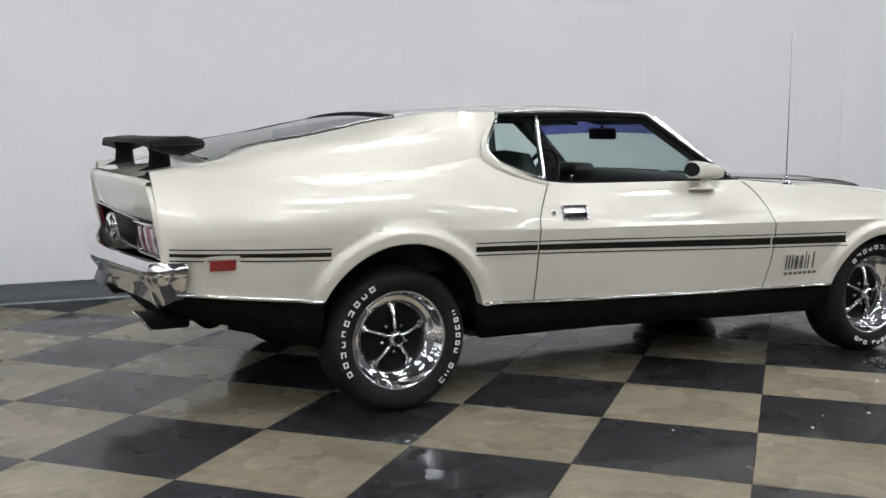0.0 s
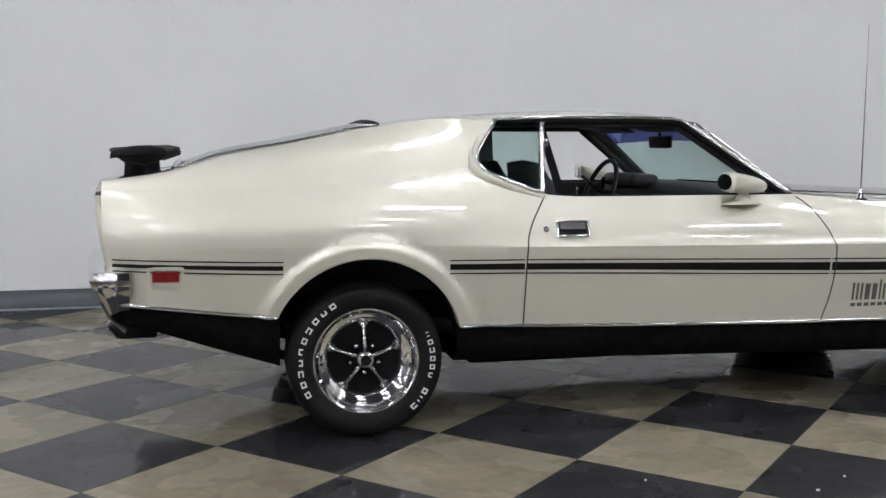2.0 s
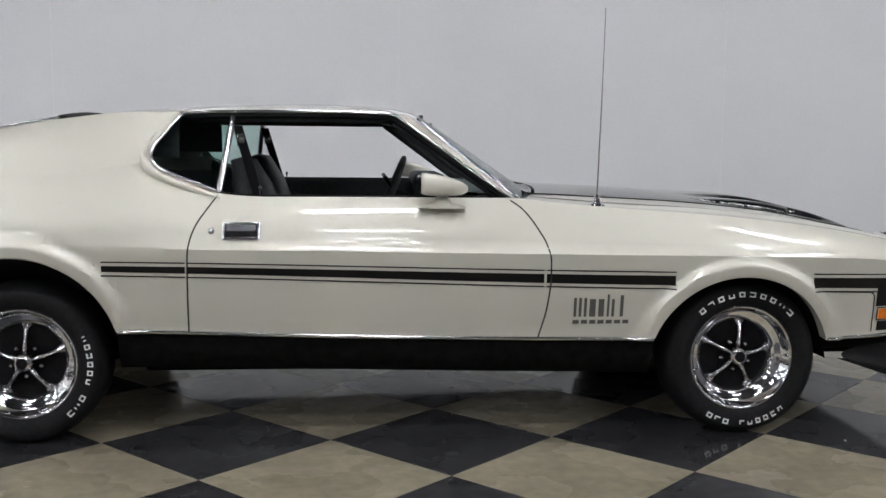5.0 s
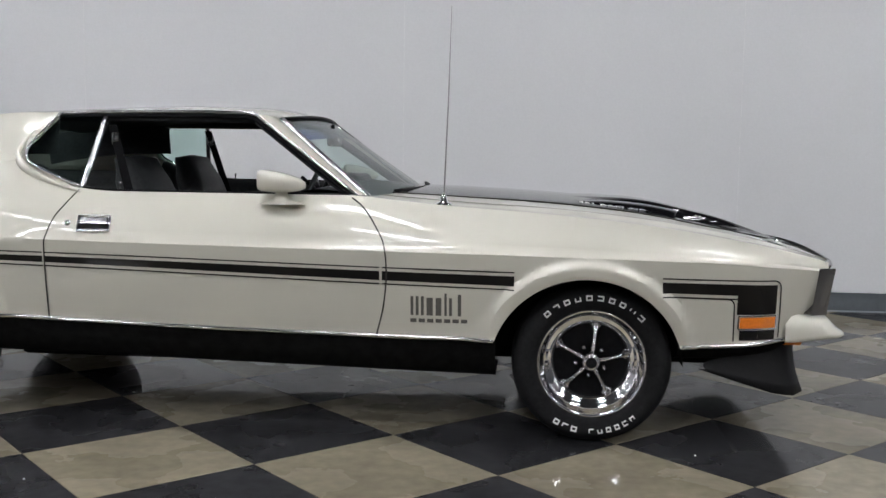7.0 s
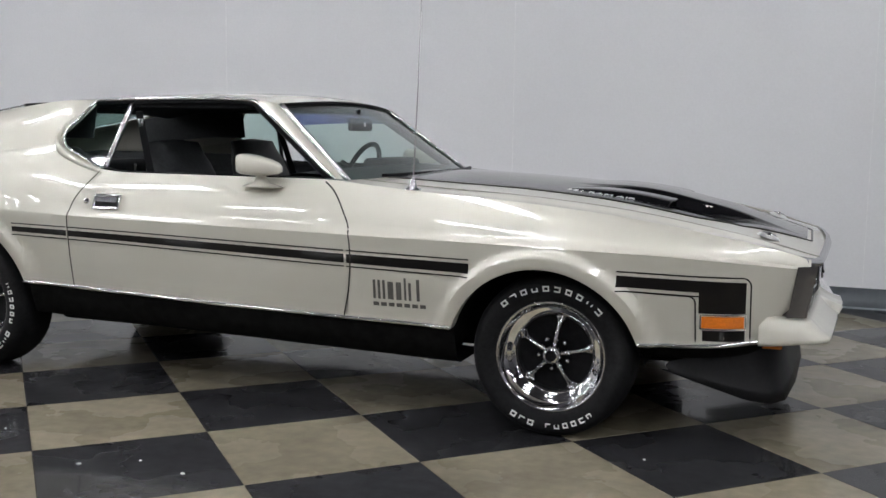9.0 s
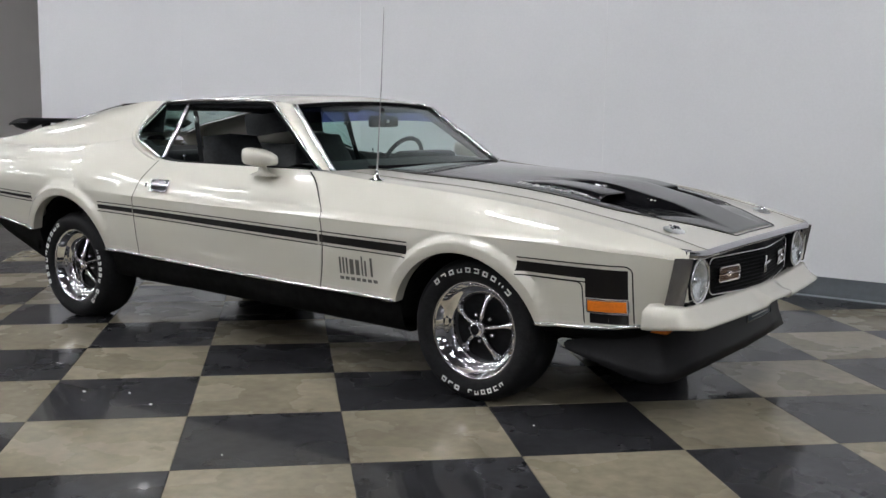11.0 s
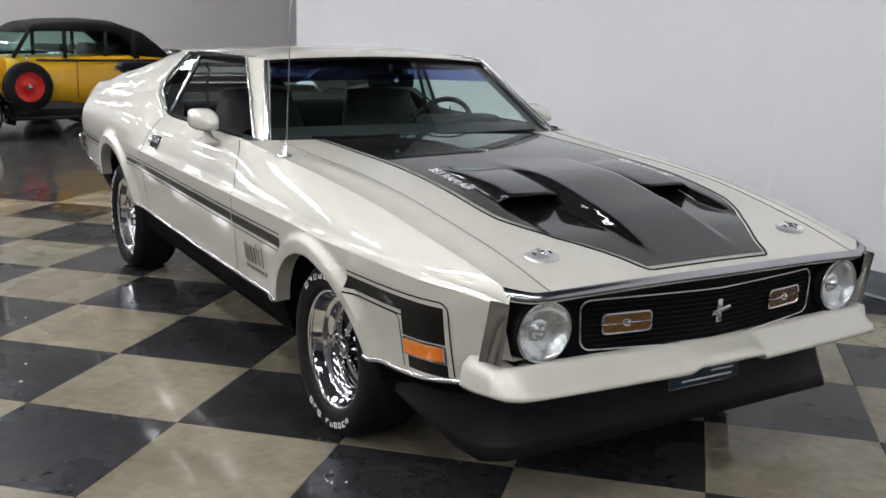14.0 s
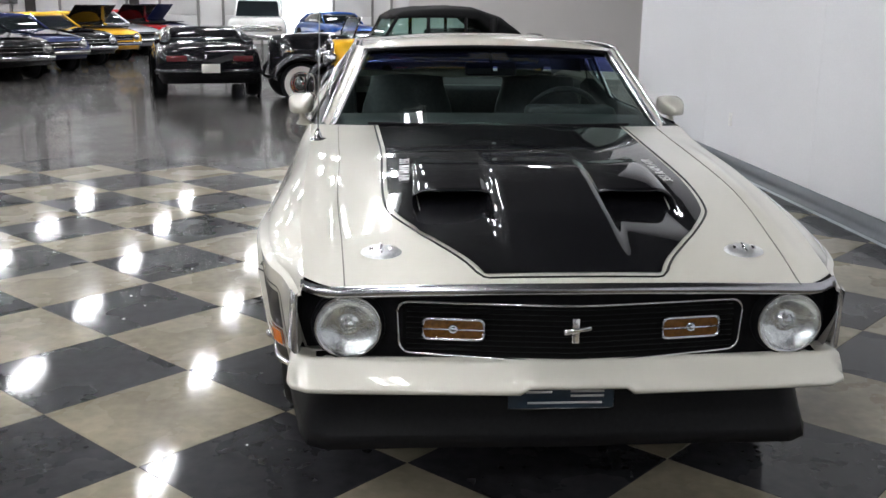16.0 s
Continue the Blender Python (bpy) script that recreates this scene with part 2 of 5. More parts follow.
def extrude_profile(outline, y0, y1, bevel=0.0):
    """A closed outline of (x, z) pushed from y0 to y1."""
    bm = bmesh.new()
    a = [bm.verts.new((x, y0, z)) for x, z in outline]
    b = [bm.verts.new((x, y1, z)) for x, z in outline]
    bm.faces.new(a)
    bm.faces.new(b[::-1])
    n = len(a)
    for i in range(n):
        bm.faces.new((a[i], b[i], b[(i + 1) % n], a[(i + 1) % n]))
    bmesh.ops.recalc_face_normals(bm, faces=bm.faces)
    if bevel:
        bmesh.ops.bevel(bm, geom=list(bm.edges), offset=bevel, segments=2, affect="EDGES", profile=0.5)
    return bm

# ---- the room ----
WALL_Y, CORNER_X, HALL_X, HALL_Y, ROOM_X, TOP = 2.72, -5.85, -28.0, -22.0, 20.0, 5.1


def slab(name, lo, hi, mat, label, category):
    c = [(a + b) / 2 for a, b in zip(lo, hi)]
    s = [b - a for a, b in zip(lo, hi)]
    return tagged(mesh_object(name, box(c, s), mat, smooth=False), label, category, kind="structure")


slab("floor", (HALL_X, HALL_Y, -0.2), (ROOM_X, 9, -0.004), CONCRETE, "polished dark concrete showroom floor", "floor")
# ceiling is unseen; its dark colour keeps reflections on hood and floor dark
slab("ceiling", (HALL_X, HALL_Y, TOP), (ROOM_X, 9, TOP + 0.2), CEIL, "unseen hall ceiling, coloured dark to keep reflections dark", "ceiling")
slab("wall_north", (CORNER_X, WALL_Y, 0), (ROOM_X, WALL_Y + 0.2, TOP), WALL, "smooth white painted showroom wall", "wall")
# east and south walls are unseen, grey so black parts reflect little light
slab("wall_east", (ROOM_X, HALL_Y, 0), (ROOM_X + 0.2, 9, TOP), FARWALL, "unseen grey wall closing the hall", "wall")
slab("wall_south", (HALL_X, HALL_Y - 0.2, 0), (ROOM_X, HALL_Y, TOP), FARWALL, "unseen grey wall closing the hall along the side", "wall")
slab("wall_west", (HALL_X - 0.2, HALL_Y, 0), (HALL_X, 9, TOP), HALLWALL, "far white panelled hall wall", "wall")
slab("wall_back", (HALL_X, 9, 0), (ROOM_X, 9.2, TOP), HALLWALL, "plain pale wall behind the partition", "wall")
slab("partition", (-13.6, 0.22, 0), (-13.4, 9, TOP), WALL_B, "warm white painted partition wall", "wall")

# skirting with a pale toe
bm = bmesh.new()
add_grid(bm, [[(x, WALL_Y - d, z) for d, z in ((0.0, 0.13), (0.012, 0.13), (0.016, 0.05), (0.03, 0.02), (0.05, 0.006))] for x in (CORNER_X, ROOM_X)])
base = tagged(mesh_object("baseboard", weld(bm), BASEBOARD), "dark grey rubber cove skirting along the white wall", "skirting", kind="structure")
bm = bmesh.new()
add_grid(bm, [[(x, WALL_Y - d, z) for d, z in ((0.05, 0.008), (0.06, 0.006), (0.075, 0.0))] for x in (CORNER_X, ROOM_X)])
part("toe", bm, BASEEDGE, base, "pale grey toe of the skirting")

# ---- lamps in the ceiling ----
def ceiling_lamp(at):
    t = thing("ceiling_lamp", "white rectangular high-bay ceiling light, lit", "lamp", "rows of ceiling lights", at=at)
    part("housing", box((0, 0, 0.05), (1.26, 0.42, 0.08), 0.01), HOUSING, t)
    for y in (-0.1, 0.1):
        part("diffuser", box((0, y, -0.005), (1.16, 0.07, 0.03), 0.005), GLOW, t, "glowing white tube cover")
    for x in (-0.5, 0.5):
        part("hanger", box((x, 0, (TOP - LAMP_Z) / 2 + 0.09), (0.02, 0.02, TOP - LAMP_Z), 0), HOUSING, t)
    return t


first = None
for i in range(14):
    for j, y in enumerate((2.3, -0.8, -3.4, -6.3, -9.4, -12.6, -15.8)):
        # the row at 2.3 is added beyond the corner to brighten the partition
        if j == 0 and i < 7 or j > 4 and i < 6 or 16.4 - 3.75 * i < HALL_X + 1:
            continue
        at = pose(16.4 - 3.75 * i, y, LAMP_Z)
        first = copy_thing(first, at) if first else ceiling_lamp(at)


# ---- the car: main lines ----
AR, AF, RR, RF = (0.0, 0.338), (2.743, 0.273), 0.374, 0.367
z_sill = curve([(-0.97, 0.56), (-0.91, 0.553), (-0.36, 0.490), (0.38, 0.430), (2.37, 0.386), (3.11, 0.382), (3.50, 0.405), (3.53, 0.43), (3.57, 0.50), (3.66, 0.515)])
z_crease = curve([(-0.97, 0.76), (0.0, 0.758), (0.636, 0.745), (1.965, 0.728), (3.14, 0.711), (3.5, 0.686), (3.66, 0.672)])
z_belt = curve([(-0.97, 0.972), (-0.5, 0.985), (0.0, 1.0), (0.3, 1.032), (0.43, 1.05), (0.6, 0.99), (0.725, 0.945), (0.9, 0.934), (1.8, 0.934), (2.03, 0.915), (2.19, 0.9), (2.6, 0.872), (3.0, 0.832), (3.3, 0.785), (3.55, 0.735), (3.68, 0.70)])
w_sill = curve([(-0.97, 0.83), (-0.8, 0.868), (-0.3, 0.872), (0.6, 0.878), (1.94, 0.882), (2.4, 0.882), (2.8, 0.868), (3.1, 0.83), (3.38, 0.795), (3.5, 0.737), (3.66, 0.695)])
w_crease = curve([(-0.97, 0.86), (-0.8, 0.903), (-0.3, 0.922), (0.6, 0.924), (1.94, 0.926), (2.4, 0.926), (2.8, 0.914), (3.1, 0.878), (3.38, 0.825), (3.5, 0.775), (3.66, 0.73)])
w_belt = curve([(-0.97, 0.775), (-0.5, 0.80), (0.0, 0.80), (0.3, 0.762), (0.43, 0.74), (0.6, 0.775), (0.725, 0.81), (0.9, 0.822), (1.8, 0.825), (2.19, 0.805), (2.6, 0.79), (3.0, 0.755), (3.3, 0.735), (3.55, 0.715), (3.68, 0.705)])


def arch_z(x):
    for (cx, cz), r in ((AR, RR), (AF, RF)):
        if abs(x - cx) < r:
            return cz + math.sqrt(r * r - (x - cx) ** 2)
    return 0.0


def side_w(x, z):
    """Half-width of the body side at a place of its flank."""
    zs, zc, zb = z_sill(x), z_crease(x), z_belt(x)
    if z <= zc:
        v = min(max((z - zs) / (zc - zs), -0.2), 1)
        w = w_sill(x) + (w_crease(x) - w_sill(x)) * v + 0.004 * math.sin(math.pi * min(max(v, 0), 1))
    else:
        u = min((z - zc) / (zb - zc), 1)
        keen = min(max((x - 0.1) / 0.6, 0), 1)
        p = 2.4 - 0.85 * keen
        w = w_crease(x) + (w_belt(x) - w_crease(x)) * u ** p - 0.018 * keen * min(u * 8, 1) * (1 - u)
    for (cx, cz), r in ((AR, RR), (AF, RF)):
        d = math.hypot(x - cx, z - cz) - r
        if d < 0.1:
            k = min(max((0.080 - d) / 0.040, 0), 1)
            w += 0.026 * k * k * (3 - 2 * k)
    return w


def flank_columns():
    xs = set(np.linspace(-0.97, 3.66, 170).round(4))
    for (cx, cz), r in ((AR, RR), (AF, RF)):
        xs = {x for x in xs if abs(abs(x - cx) - r) > 0.012}
        for a in np.linspace(0, math.pi, 45):
            xs.add(round(cx - r * 0.9995 * math.cos(a), 4))
        xs |= {round(cx - r - 0.002, 4), round(cx + r + 0.002, 4)}
    return sorted(xs)


def flank():
    """The right body side, from the sill over the crease to the belt."""
    rows = []
    for x in flank_columns():
        zb = max(z_sill(x), arch_z(x))
        zc, zt = max(z_crease(x), zb + 0.02), z_belt(x)
        col = []
        w0 = side_w(x, zb)
        col.append((x, -(w0 - 0.06), zb + 0.004))
        col.append((x, -(w0 - 0.004), zb))
        n, m = 10, 14
        for k in range(1, n + 1):
            z = zb + (zc - zb) * k / n
            col.append((x, -side_w(x, z), z))
        for k in range(1, m + 1):
            u = (k / m) if k > 1 else 0.35 / m
            u = 1 - (1 - u) ** 1.15
            z = zc + (zt - zc) * u
            col.append((x, -side_w(x, z), z))
        rows.append(col)
    return grid(rows)


CAR = thing("car", "cream metallic fastback muscle car with black hood and side stripes", "car", at=pose(0, 0, 0))
side = flank()
for v in side.verts:
    if v.co.x < -0.80:
        v.co.x += 0.35 * max(0.99 - v.co.z, 0) ** 2 * (-0.80 - v.co.x) / 0.17
mirrored(side)
body = part("body", weld(side), PAINT, CAR, "cream metallic painted body")
body.data.set_sharp_from_angle(angle=radians(28))

# ---- roof, sail panels, rear deck ----
e_z = curve([(-0.97, 0.985), (-0.727, 1.037), (-0.553, 1.096), (-0.287, 1.144), (0.079, 1.216), (0.409, 1.25), (0.566, 1.25)])
e_w = curve([(-0.97, 0.62), (-0.72, 0.605), (-0.2, 0.58), (0.08, 0.57), (0.4, 0.575), (0.566, 0.626)])


def sail():
    rows = []
    for x in np.linspace(-0.97, 0.562, 60):
        if x <= 0.43:
            lo = Vector((x, -side_w(x, z_belt(x)), z_belt(x)))
        else:
            t = (x - 0.43) / 0.136
            lo = Vector((x, -(0.74 - 0.112 * t), 1.052 + 0.178 * t))
        hi = Vector((x, -e_w(x), e_z(x)))
        col = []
        for k in range(11):
            t = k / 10
            p = lo.lerp(hi, t)
            fade = min(max((0.56 - x) / 0.7, 0), 1)
            bulge = 0.040 * math.sin(math.pi * t) ** 1.0 * fade
            p.z += bulge * 0.75
            p.y -= bulge * 0.55
            col.append(p)
        rows.append(col)
    return grid(rows)


part("sail_panel", weld(sail()), PAINT, CAR)
part("sail_panel", weld(mirror_y(sail())), PAINT, CAR)

r_w = curve([(0.08, 0.57), (0.4, 0.575), (0.566, 0.626), (1.38, 0.622), (1.5, 0.575)])
r_e = curve([(0.08, 1.216), (0.409, 1.25), (0.566, 1.246), (1.38, 1.244), (1.5, 1.228)])
r_c = curve([(0.08, 1.23), (0.409, 1.272), (1.07, 1.301), (1.36, 1.290), (1.52, 1.25)])
rows = []
for x in np.linspace(0.08, 1.5, 30):
    rows.append([(x + 0.03 * (1 - s * s) * max(0, (x - 1.2) / 0.3), s * r_w(x), r_c(x) - (r_c(x) - r_e(x)) * abs(s) ** 2.6) for s in np.linspace(-1, 1, 25)])
part("roof", grid(rows), PAINT, CAR)
rows = [[(x, s * (r_w(x) - 0.02), r_c(x) - 0.035 - 0.02 * abs(s) ** 3) for s in np.linspace(-1, 1, 13)] for x in np.linspace(0.1, 1.48, 12)]
part("headliner", grid(rows), VINYL, CAR, "black vinyl headliner")
rows = [[(x - 0.062 * (1 - (s * e_w(x) / 0.84) ** 2) * max(0, (-0.80 - x) / 0.17), s * e_w(x), e_z(x) + 0.012 * (1 - s * s)) for s in np.linspace(-1, 1, 15)] for x in np.linspace(-0.972, -0.71, 12)]
part("deck_lid", grid(rows), PAINT, CAR)

# ---- hood and fender tops ----
h_c = curve([(1.85, 0.945), (2.05, 0.945), (2.4, 0.935), (2.9, 0.898), (3.3, 0.818), (3.55, 0.755), (3.72, 0.706)])


def nose_x(y):
    return 3.725 - 0.03 * (abs(y) / 0.6) ** 1.5 - (0.05 * ((abs(y) - 0.6) / 0.12) ** 2 if abs(y) > 0.6 else 0)


def cowl_x(y):
    return 2.03 - 0.16 * (abs(y) / 0.78) ** 2


def smooth(a, b, x):
    t = min(max((x - a) / (b - a), 0), 1)
    return t * t * (3 - 2 * t)


def deck_z(x, y):
    """Height of the hood and fender tops."""
    w = w_belt(x)
    s = min(abs(y) / w, 1)
    z = h_c(x) - (h_c(x) - z_belt(x)) * s ** 2.0
    # raised middle of the hood
    z += 0.024 * (1 - smooth(0.150, 0.185, abs(y))) * (1 - smooth(3.3, 3.64, x)) * smooth(2.65, 3.1, x)
    # fender crest beside the hood's shut line
    ys = 0.70 - 0.10 * smooth(2.0, 3.69, x)
    z += 0.013 * math.exp(-((abs(y) - ys - 0.042) / 0.026) ** 2) * smooth(2.1, 2.6, x) * (1 - smooth(3.45, 3.66, x)) * (1 - s ** 12)
    # dish in front of each scoop mouth
    z -= 0.026 * smooth(2.85, 3.10, x) * (1 - smooth(3.18, 3.47, x)) * (1 - smooth(0.10, 0.125, abs(abs(y) - 0.285)))
    return z


def top_panel():
    rows = []
    for u in np.linspace(0, 1, 80):
        row = []
        for s in np.linspace(-1, 1, 91):
            y0 = s * 0.74
            x = cowl_x(y0) + (nose_x(y0) - cowl_x(y0)) * u
            y = s * w_belt(x)
            row.append((x, y, deck_z(x, y)))
        rows.append(row)
    return grid(rows)


part("hood", top_panel(), PAINT, CAR, "cream painted hood and fender tops")

# ---- ribbons and plates that lie on the body side ----
def ribbon(path, width, lift=0.0018, side=-1):
    """A thin band on the flank along (x, z) points; the width lies in the flank."""
    bm = bmesh.new()
    rows = []
    for i, (x, z) in enumerate(path):
        a, b = path[max(i - 1, 0)], path[min(i + 1, len(path) - 1)]
        d = Vector((b[0] - a[0], b[1] - a[1])).normalized()
        n = Vector((-d.y, d.x)) * width / 2
        rows.append([(x + n.x * k, side * (side_w(x + n.x * k, z + n.y * k) + lift), z + n.y * k) for k in (-1, 1)])
    add_grid(bm, rows)
    return weld(bm, 0.00001)


def between(x0, x1, low, high, lift=0.0018, side=-1, n=None, rows_n=3):
    """A plate on the flank from x0 to x1 between two height functions."""
    n = n or max(2, int((x1 - x0) / 0.03))
    rows = []
    for x in np.linspace(x0, x1, n):
        rows.append([(x, side * (side_w(x, low(x) + (high(x) - low(x)) * k / rows_n) + lift), low(x) + (high(x) - low(x)) * k / rows_n) for k in range(rows_n + 1)])
    return grid(rows)


def arc(cx, cz, r, a0, a1, n=12):
    return [(cx + r * math.cos(radians(a0 + (a1 - a0) * k / n)), cz + r * math.sin(radians(a0 + (a1 - a0) * k / n))) for k in range(n + 1)]


def samples(points, step=0.02):
    out = []
    for a, b in zip(points, points[1:]):
        n = max(1, int(math.hypot(b[0] - a[0], b[1] - a[1]) / step))
        out += [(a[0] + (b[0] - a[0]) * k / n, a[1] + (b[1] - a[1]) * k / n) for k in range(n)]
    return out + [points[-1]]


def const(v):
    return lambda x: v


line_z = curve([(-0.93, 0.727), (-0.3, 0.706), (0.625, 0.694), (1.955, 0.666), (3.3, 0.643), (3.47, 0.638)])
band_h = curve([(-0.93, 0.013), (-0.3, 0.018), (0.625, 0.025), (1.955, 0.035), (3.3, 0.042)])

for sgn in (-1, 1):
    # bright sill mouldings
    for x0, x1 in ((-0.93, -0.345), (0.368, 2.392), (3.098, 3.52)):
        pts = [(x, sgn * (side_w(x, z_sill(x) + 0.006) + 0.002), z_sill(x) + 0.006) for x in np.linspace(x0, x1, 40)]
        part("sill_moulding", tube_along(pts, 0.0085, 8), TRIM, CAR, "bright metal sill moulding")
    # stripes in three stretches, broken by the wheel arches
    for x0, x1 in ((-0.93, -0.318), (0.318, 0.618), (0.628, 1.955), (1.965, 2.468), (3.018, 3.30)):
        part("side_stripe", between(x0, x1, lambda x: line_z(x) - 0.014 - band_h(x), lambda x: line_z(x) - 0.014, side=sgn), STRIPE, CAR, "broad black side stripe")
        for off in (0.0, 1.0):
            path = [(x, line_z(x) - (0.028 + band_h(x)) * off) for x in np.linspace(x0, x1, max(3, int((x1 - x0) / 0.03)))]
            part("pin_stripe", ribbon(path, 0.005, 0.002, sgn), STRIPE, CAR, "thin black pin stripe")
    # hockey-stick block before the front wheel
    part("stripe_block", between(3.30, 3.455, const(0.513), lambda x: line_z(x) - 0.014, side=sgn), STRIPE, CAR, "black stripe block in front of the wheel")
    part("stripe_block", between(3.315, 3.455, const(0.413), const(0.452), side=sgn), STRIPE, CAR, "small black block below the marker")
    outer = samples([(3.30, 0.643), (3.44, 0.641)] + arc(3.44, 0.611, 0.03, 90, 0, 6) + [(3.472, 0.42)])
    inner = samples([(3.06, line_z(3.06) - 0.07), (3.265, 0.572)] + arc(3.265, 0.548, 0.024, 90, 0, 6) + [(3.293, 0.41)])
    for path in (outer, inner):
        part("pin_stripe", ribbon(path, 0.005, 0.002, sgn), STRIPE, CAR, "thin black pin stripe")
    # door seams
    rear = [(0.728, 0.938), (0.69, 0.885), (0.654, 0.828), (0.635, 0.775), (0.628, 0.722), (0.625, 0.60), (0.623, 0.425)]
    front = [(1.833, 0.925), (1.87, 0.90), (1.905, 0.862), (1.94, 0.81), (1.965, 0.765), (1.98, 0.70), (1.982, 0.64), (1.972, 0.53), (1.94, 0.395)]
    for path in (rear, front):
        f = curve([(-p[1], p[0]) for p in path])
        part("door_seam", ribbon([(f(-z), z) for z in np.linspace(path[0][1], path[-1][1], 40)], 0.006, 0.0022, sgn), GAP, CAR, "dark door shut line")
    # amber front marker, red rear marker
    bm = between(3.312, 3.452, const(0.462), const(0.504), 0.010, sgn, 6)
    mk = part("side_marker", bm, AMBER, CAR, "amber front side marker")
    part("bezel", ribbon(samples([(3.308, 0.458), (3.456, 0.458), (3.456, 0.508), (3.308, 0.508), (3.308, 0.458)]), 0.007, 0.006, sgn), TRIM, mk)
    mk = part("side_marker", between(-0.790, -0.695, const(0.643), const(0.682), 0.010, sgn, 6), RED, CAR, "red rear side marker")
    part("bezel", ribbon(samples([(-0.803, 0.633), (-0.683, 0.633), (-0.683, 0.692), (-0.803, 0.692), (-0.803, 0.633)]), 0.014, 0.005, sgn), PAINT, mk)
    # door handle: bright frame, dark bowl, paddle
    x0, x1, z0, z1 = 0.757, 0.885, 0.780, 0.838
    w = side_w(0.82, 0.81)
    hd = part("door_handle", between(x0, x1, const(z0), const(z1), 0.003, sgn, 8), GUNMETAL, CAR, "chrome flush door handle")
    part("handle_frame", tube_along([(x, sgn * (side_w(x, z) + 0.005), z) for x, z in samples([(x0, z0), (x1, z0), (x1, z1), (x0, z1), (x0, z0)])[:-1]], 0.006, 6, True), CHROME, hd)
    q = between(x0 + 0.010, x1 - 0.010, const(z0 + 0.030), const(z1 - 0.004), 0.009, sgn, 8)
    part("handle_paddle", q, LIP, hd, "bright door handle paddle")
    part("handle_lip", between(x0 + 0.006, x1 - 0.006, const(z0 + 0.002), const(z0 + 0.009), 0.007, sgn, 8), LIP, hd)
    lk = lathe([(0.0, -0.006), (0.008, -0.006), (0.012, -0.002), (0.014, 0.004)], 16)
    bmesh.ops.transform(lk, matrix=pose(0.712, -(side_w(0.712, 0.808) + 0.002), 0.808), verts=lk.verts)
    part("door_lock", lk if sgn < 0 else mirror_y(lk), CHROME, CAR)
    # badge on the fender: tall strokes over a row of small blocks, no letters
    badge = None
    for bx, bw, h in ((2.08, 0.011, 0.075), (2.10, 0.011, 0.075), (2.12, 0.011, 0.075), (2.148, 0.024, 0.07), (2.182, 0.022, 0.07), (2.209, 0.009, 0.088), (2.228, 0.011, 0.07), (2.262, 0.013, 0.085)):
        q = between(bx - bw / 2, bx + bw / 2, const(0.483), const(0.483 + h), 0.002, sgn, 2)
        ob = part("badge_stroke" if badge else "fender_badge", q, DECAL, badge or CAR, "" if badge else "dark grey fender lettering as plain strokes", smooth=False)
        badge = badge or ob
    for k in range(7):
        bx = 2.085 + k * 0.0325
        part("badge_block", between(bx - 0.012, bx + 0.012, const(0.455), const(0.470), 0.002, sgn, 2), DECAL, badge, smooth=False)
    # seam between hood and fender
    path = [(x, sgn * y, deck_z(x, y) + 0.0015) for x, y in samples([(1.93, 0.70), (2.4, 0.685), (3.0, 0.645), (3.4, 0.615), (3.69, 0.60)], 0.04)]
    part("hood_seam", tube_along(path, 0.0018, 6), SEAM, CAR, "dark hood shut line")

# ---- below the sill ----
for sgn in (-1, 1):
    rows = [[(x, sgn * w, z) for w, z in ((w_sill(x) - 0.008, z_sill(x) + 0.003), (w_sill(x) - 0.02, z_sill(x) - 0.05), (w_sill(x) - 0.05, 0.30 - 0.018 * x), (w_sill(x) - 0.09, 0.285 - 0.02 * x), (0.5, 0.285 - 0.02 * x))] for x in np.linspace(0.36, 2.40, 20)]
    part("rocker_panel", grid(rows), UNDER, CAR, "satin black rocker panel")
    rows = [[(x, sgn * w, z) for w, z in ((w_sill(x) - 0.012, z_sill(x) + 0.003), (w_sill(x) - 0.03, z_sill(x) - 0.03 - 0.07 * (x + 0.95)), (w_sill(x) - 0.07, z_sill(x) - 0.06 - 0.22 * (x + 0.95)), (0.55, z_sill(x) - 0.06 - 0.22 * (x + 0.95)))] for x in np.linspace(-0.95, -0.33, 12)]
    part("lower_quarter", grid(rows), UNDER, CAR, "satin black lower quarter panel")
    # black colour stands in for the shaded recess above the chin spoiler
    rows = [[(x, sgn * w, z) for w, z in ((w_sill(x) - 0.01, z_sill(x) + 0.003), (w_sill(x) - 0.04, z_sill(x) - 0.04), (w_sill(x) - 0.14, z_sill(x) - 0.07), (0.4, 0.33))] for x in np.linspace(3.09, 3.53, 8)]
    part("lower_fender", grid(rows), UNDER, CAR, "black lower front panel standing in for a shaded recess")
    for (cx, cz), r in ((AR, RR), (AF, RF)):
        rows = []
        for a in np.linspace(4, 176, 30):
            c, s = math.cos(radians(a)) * (r + 0.006), math.sin(radians(a)) * (r + 0.006)
            rows.append([(cx + c, sgn * w, max(cz + s, 0.26)) for w in (0.845, 0.60)] + [(cx + c * 0.05, sgn * 0.60, cz + s * 0.05)])
        part("wheel_housing", grid(rows), UNDER, CAR, "black wheel housing")
bm = box((1.85, 0, 0.36), (3.3, 1.16, 0.20), 0.03)
add_box(bm, (-0.35, 0, 0.45), (1.15, 1.16, 0.10), 0.03)
add_box(bm, (1.38, 0, 0.31), (1.9, 1.5, 0.12), 0.02)
part("underbody", bm, UNDER, CAR, "black underbody")
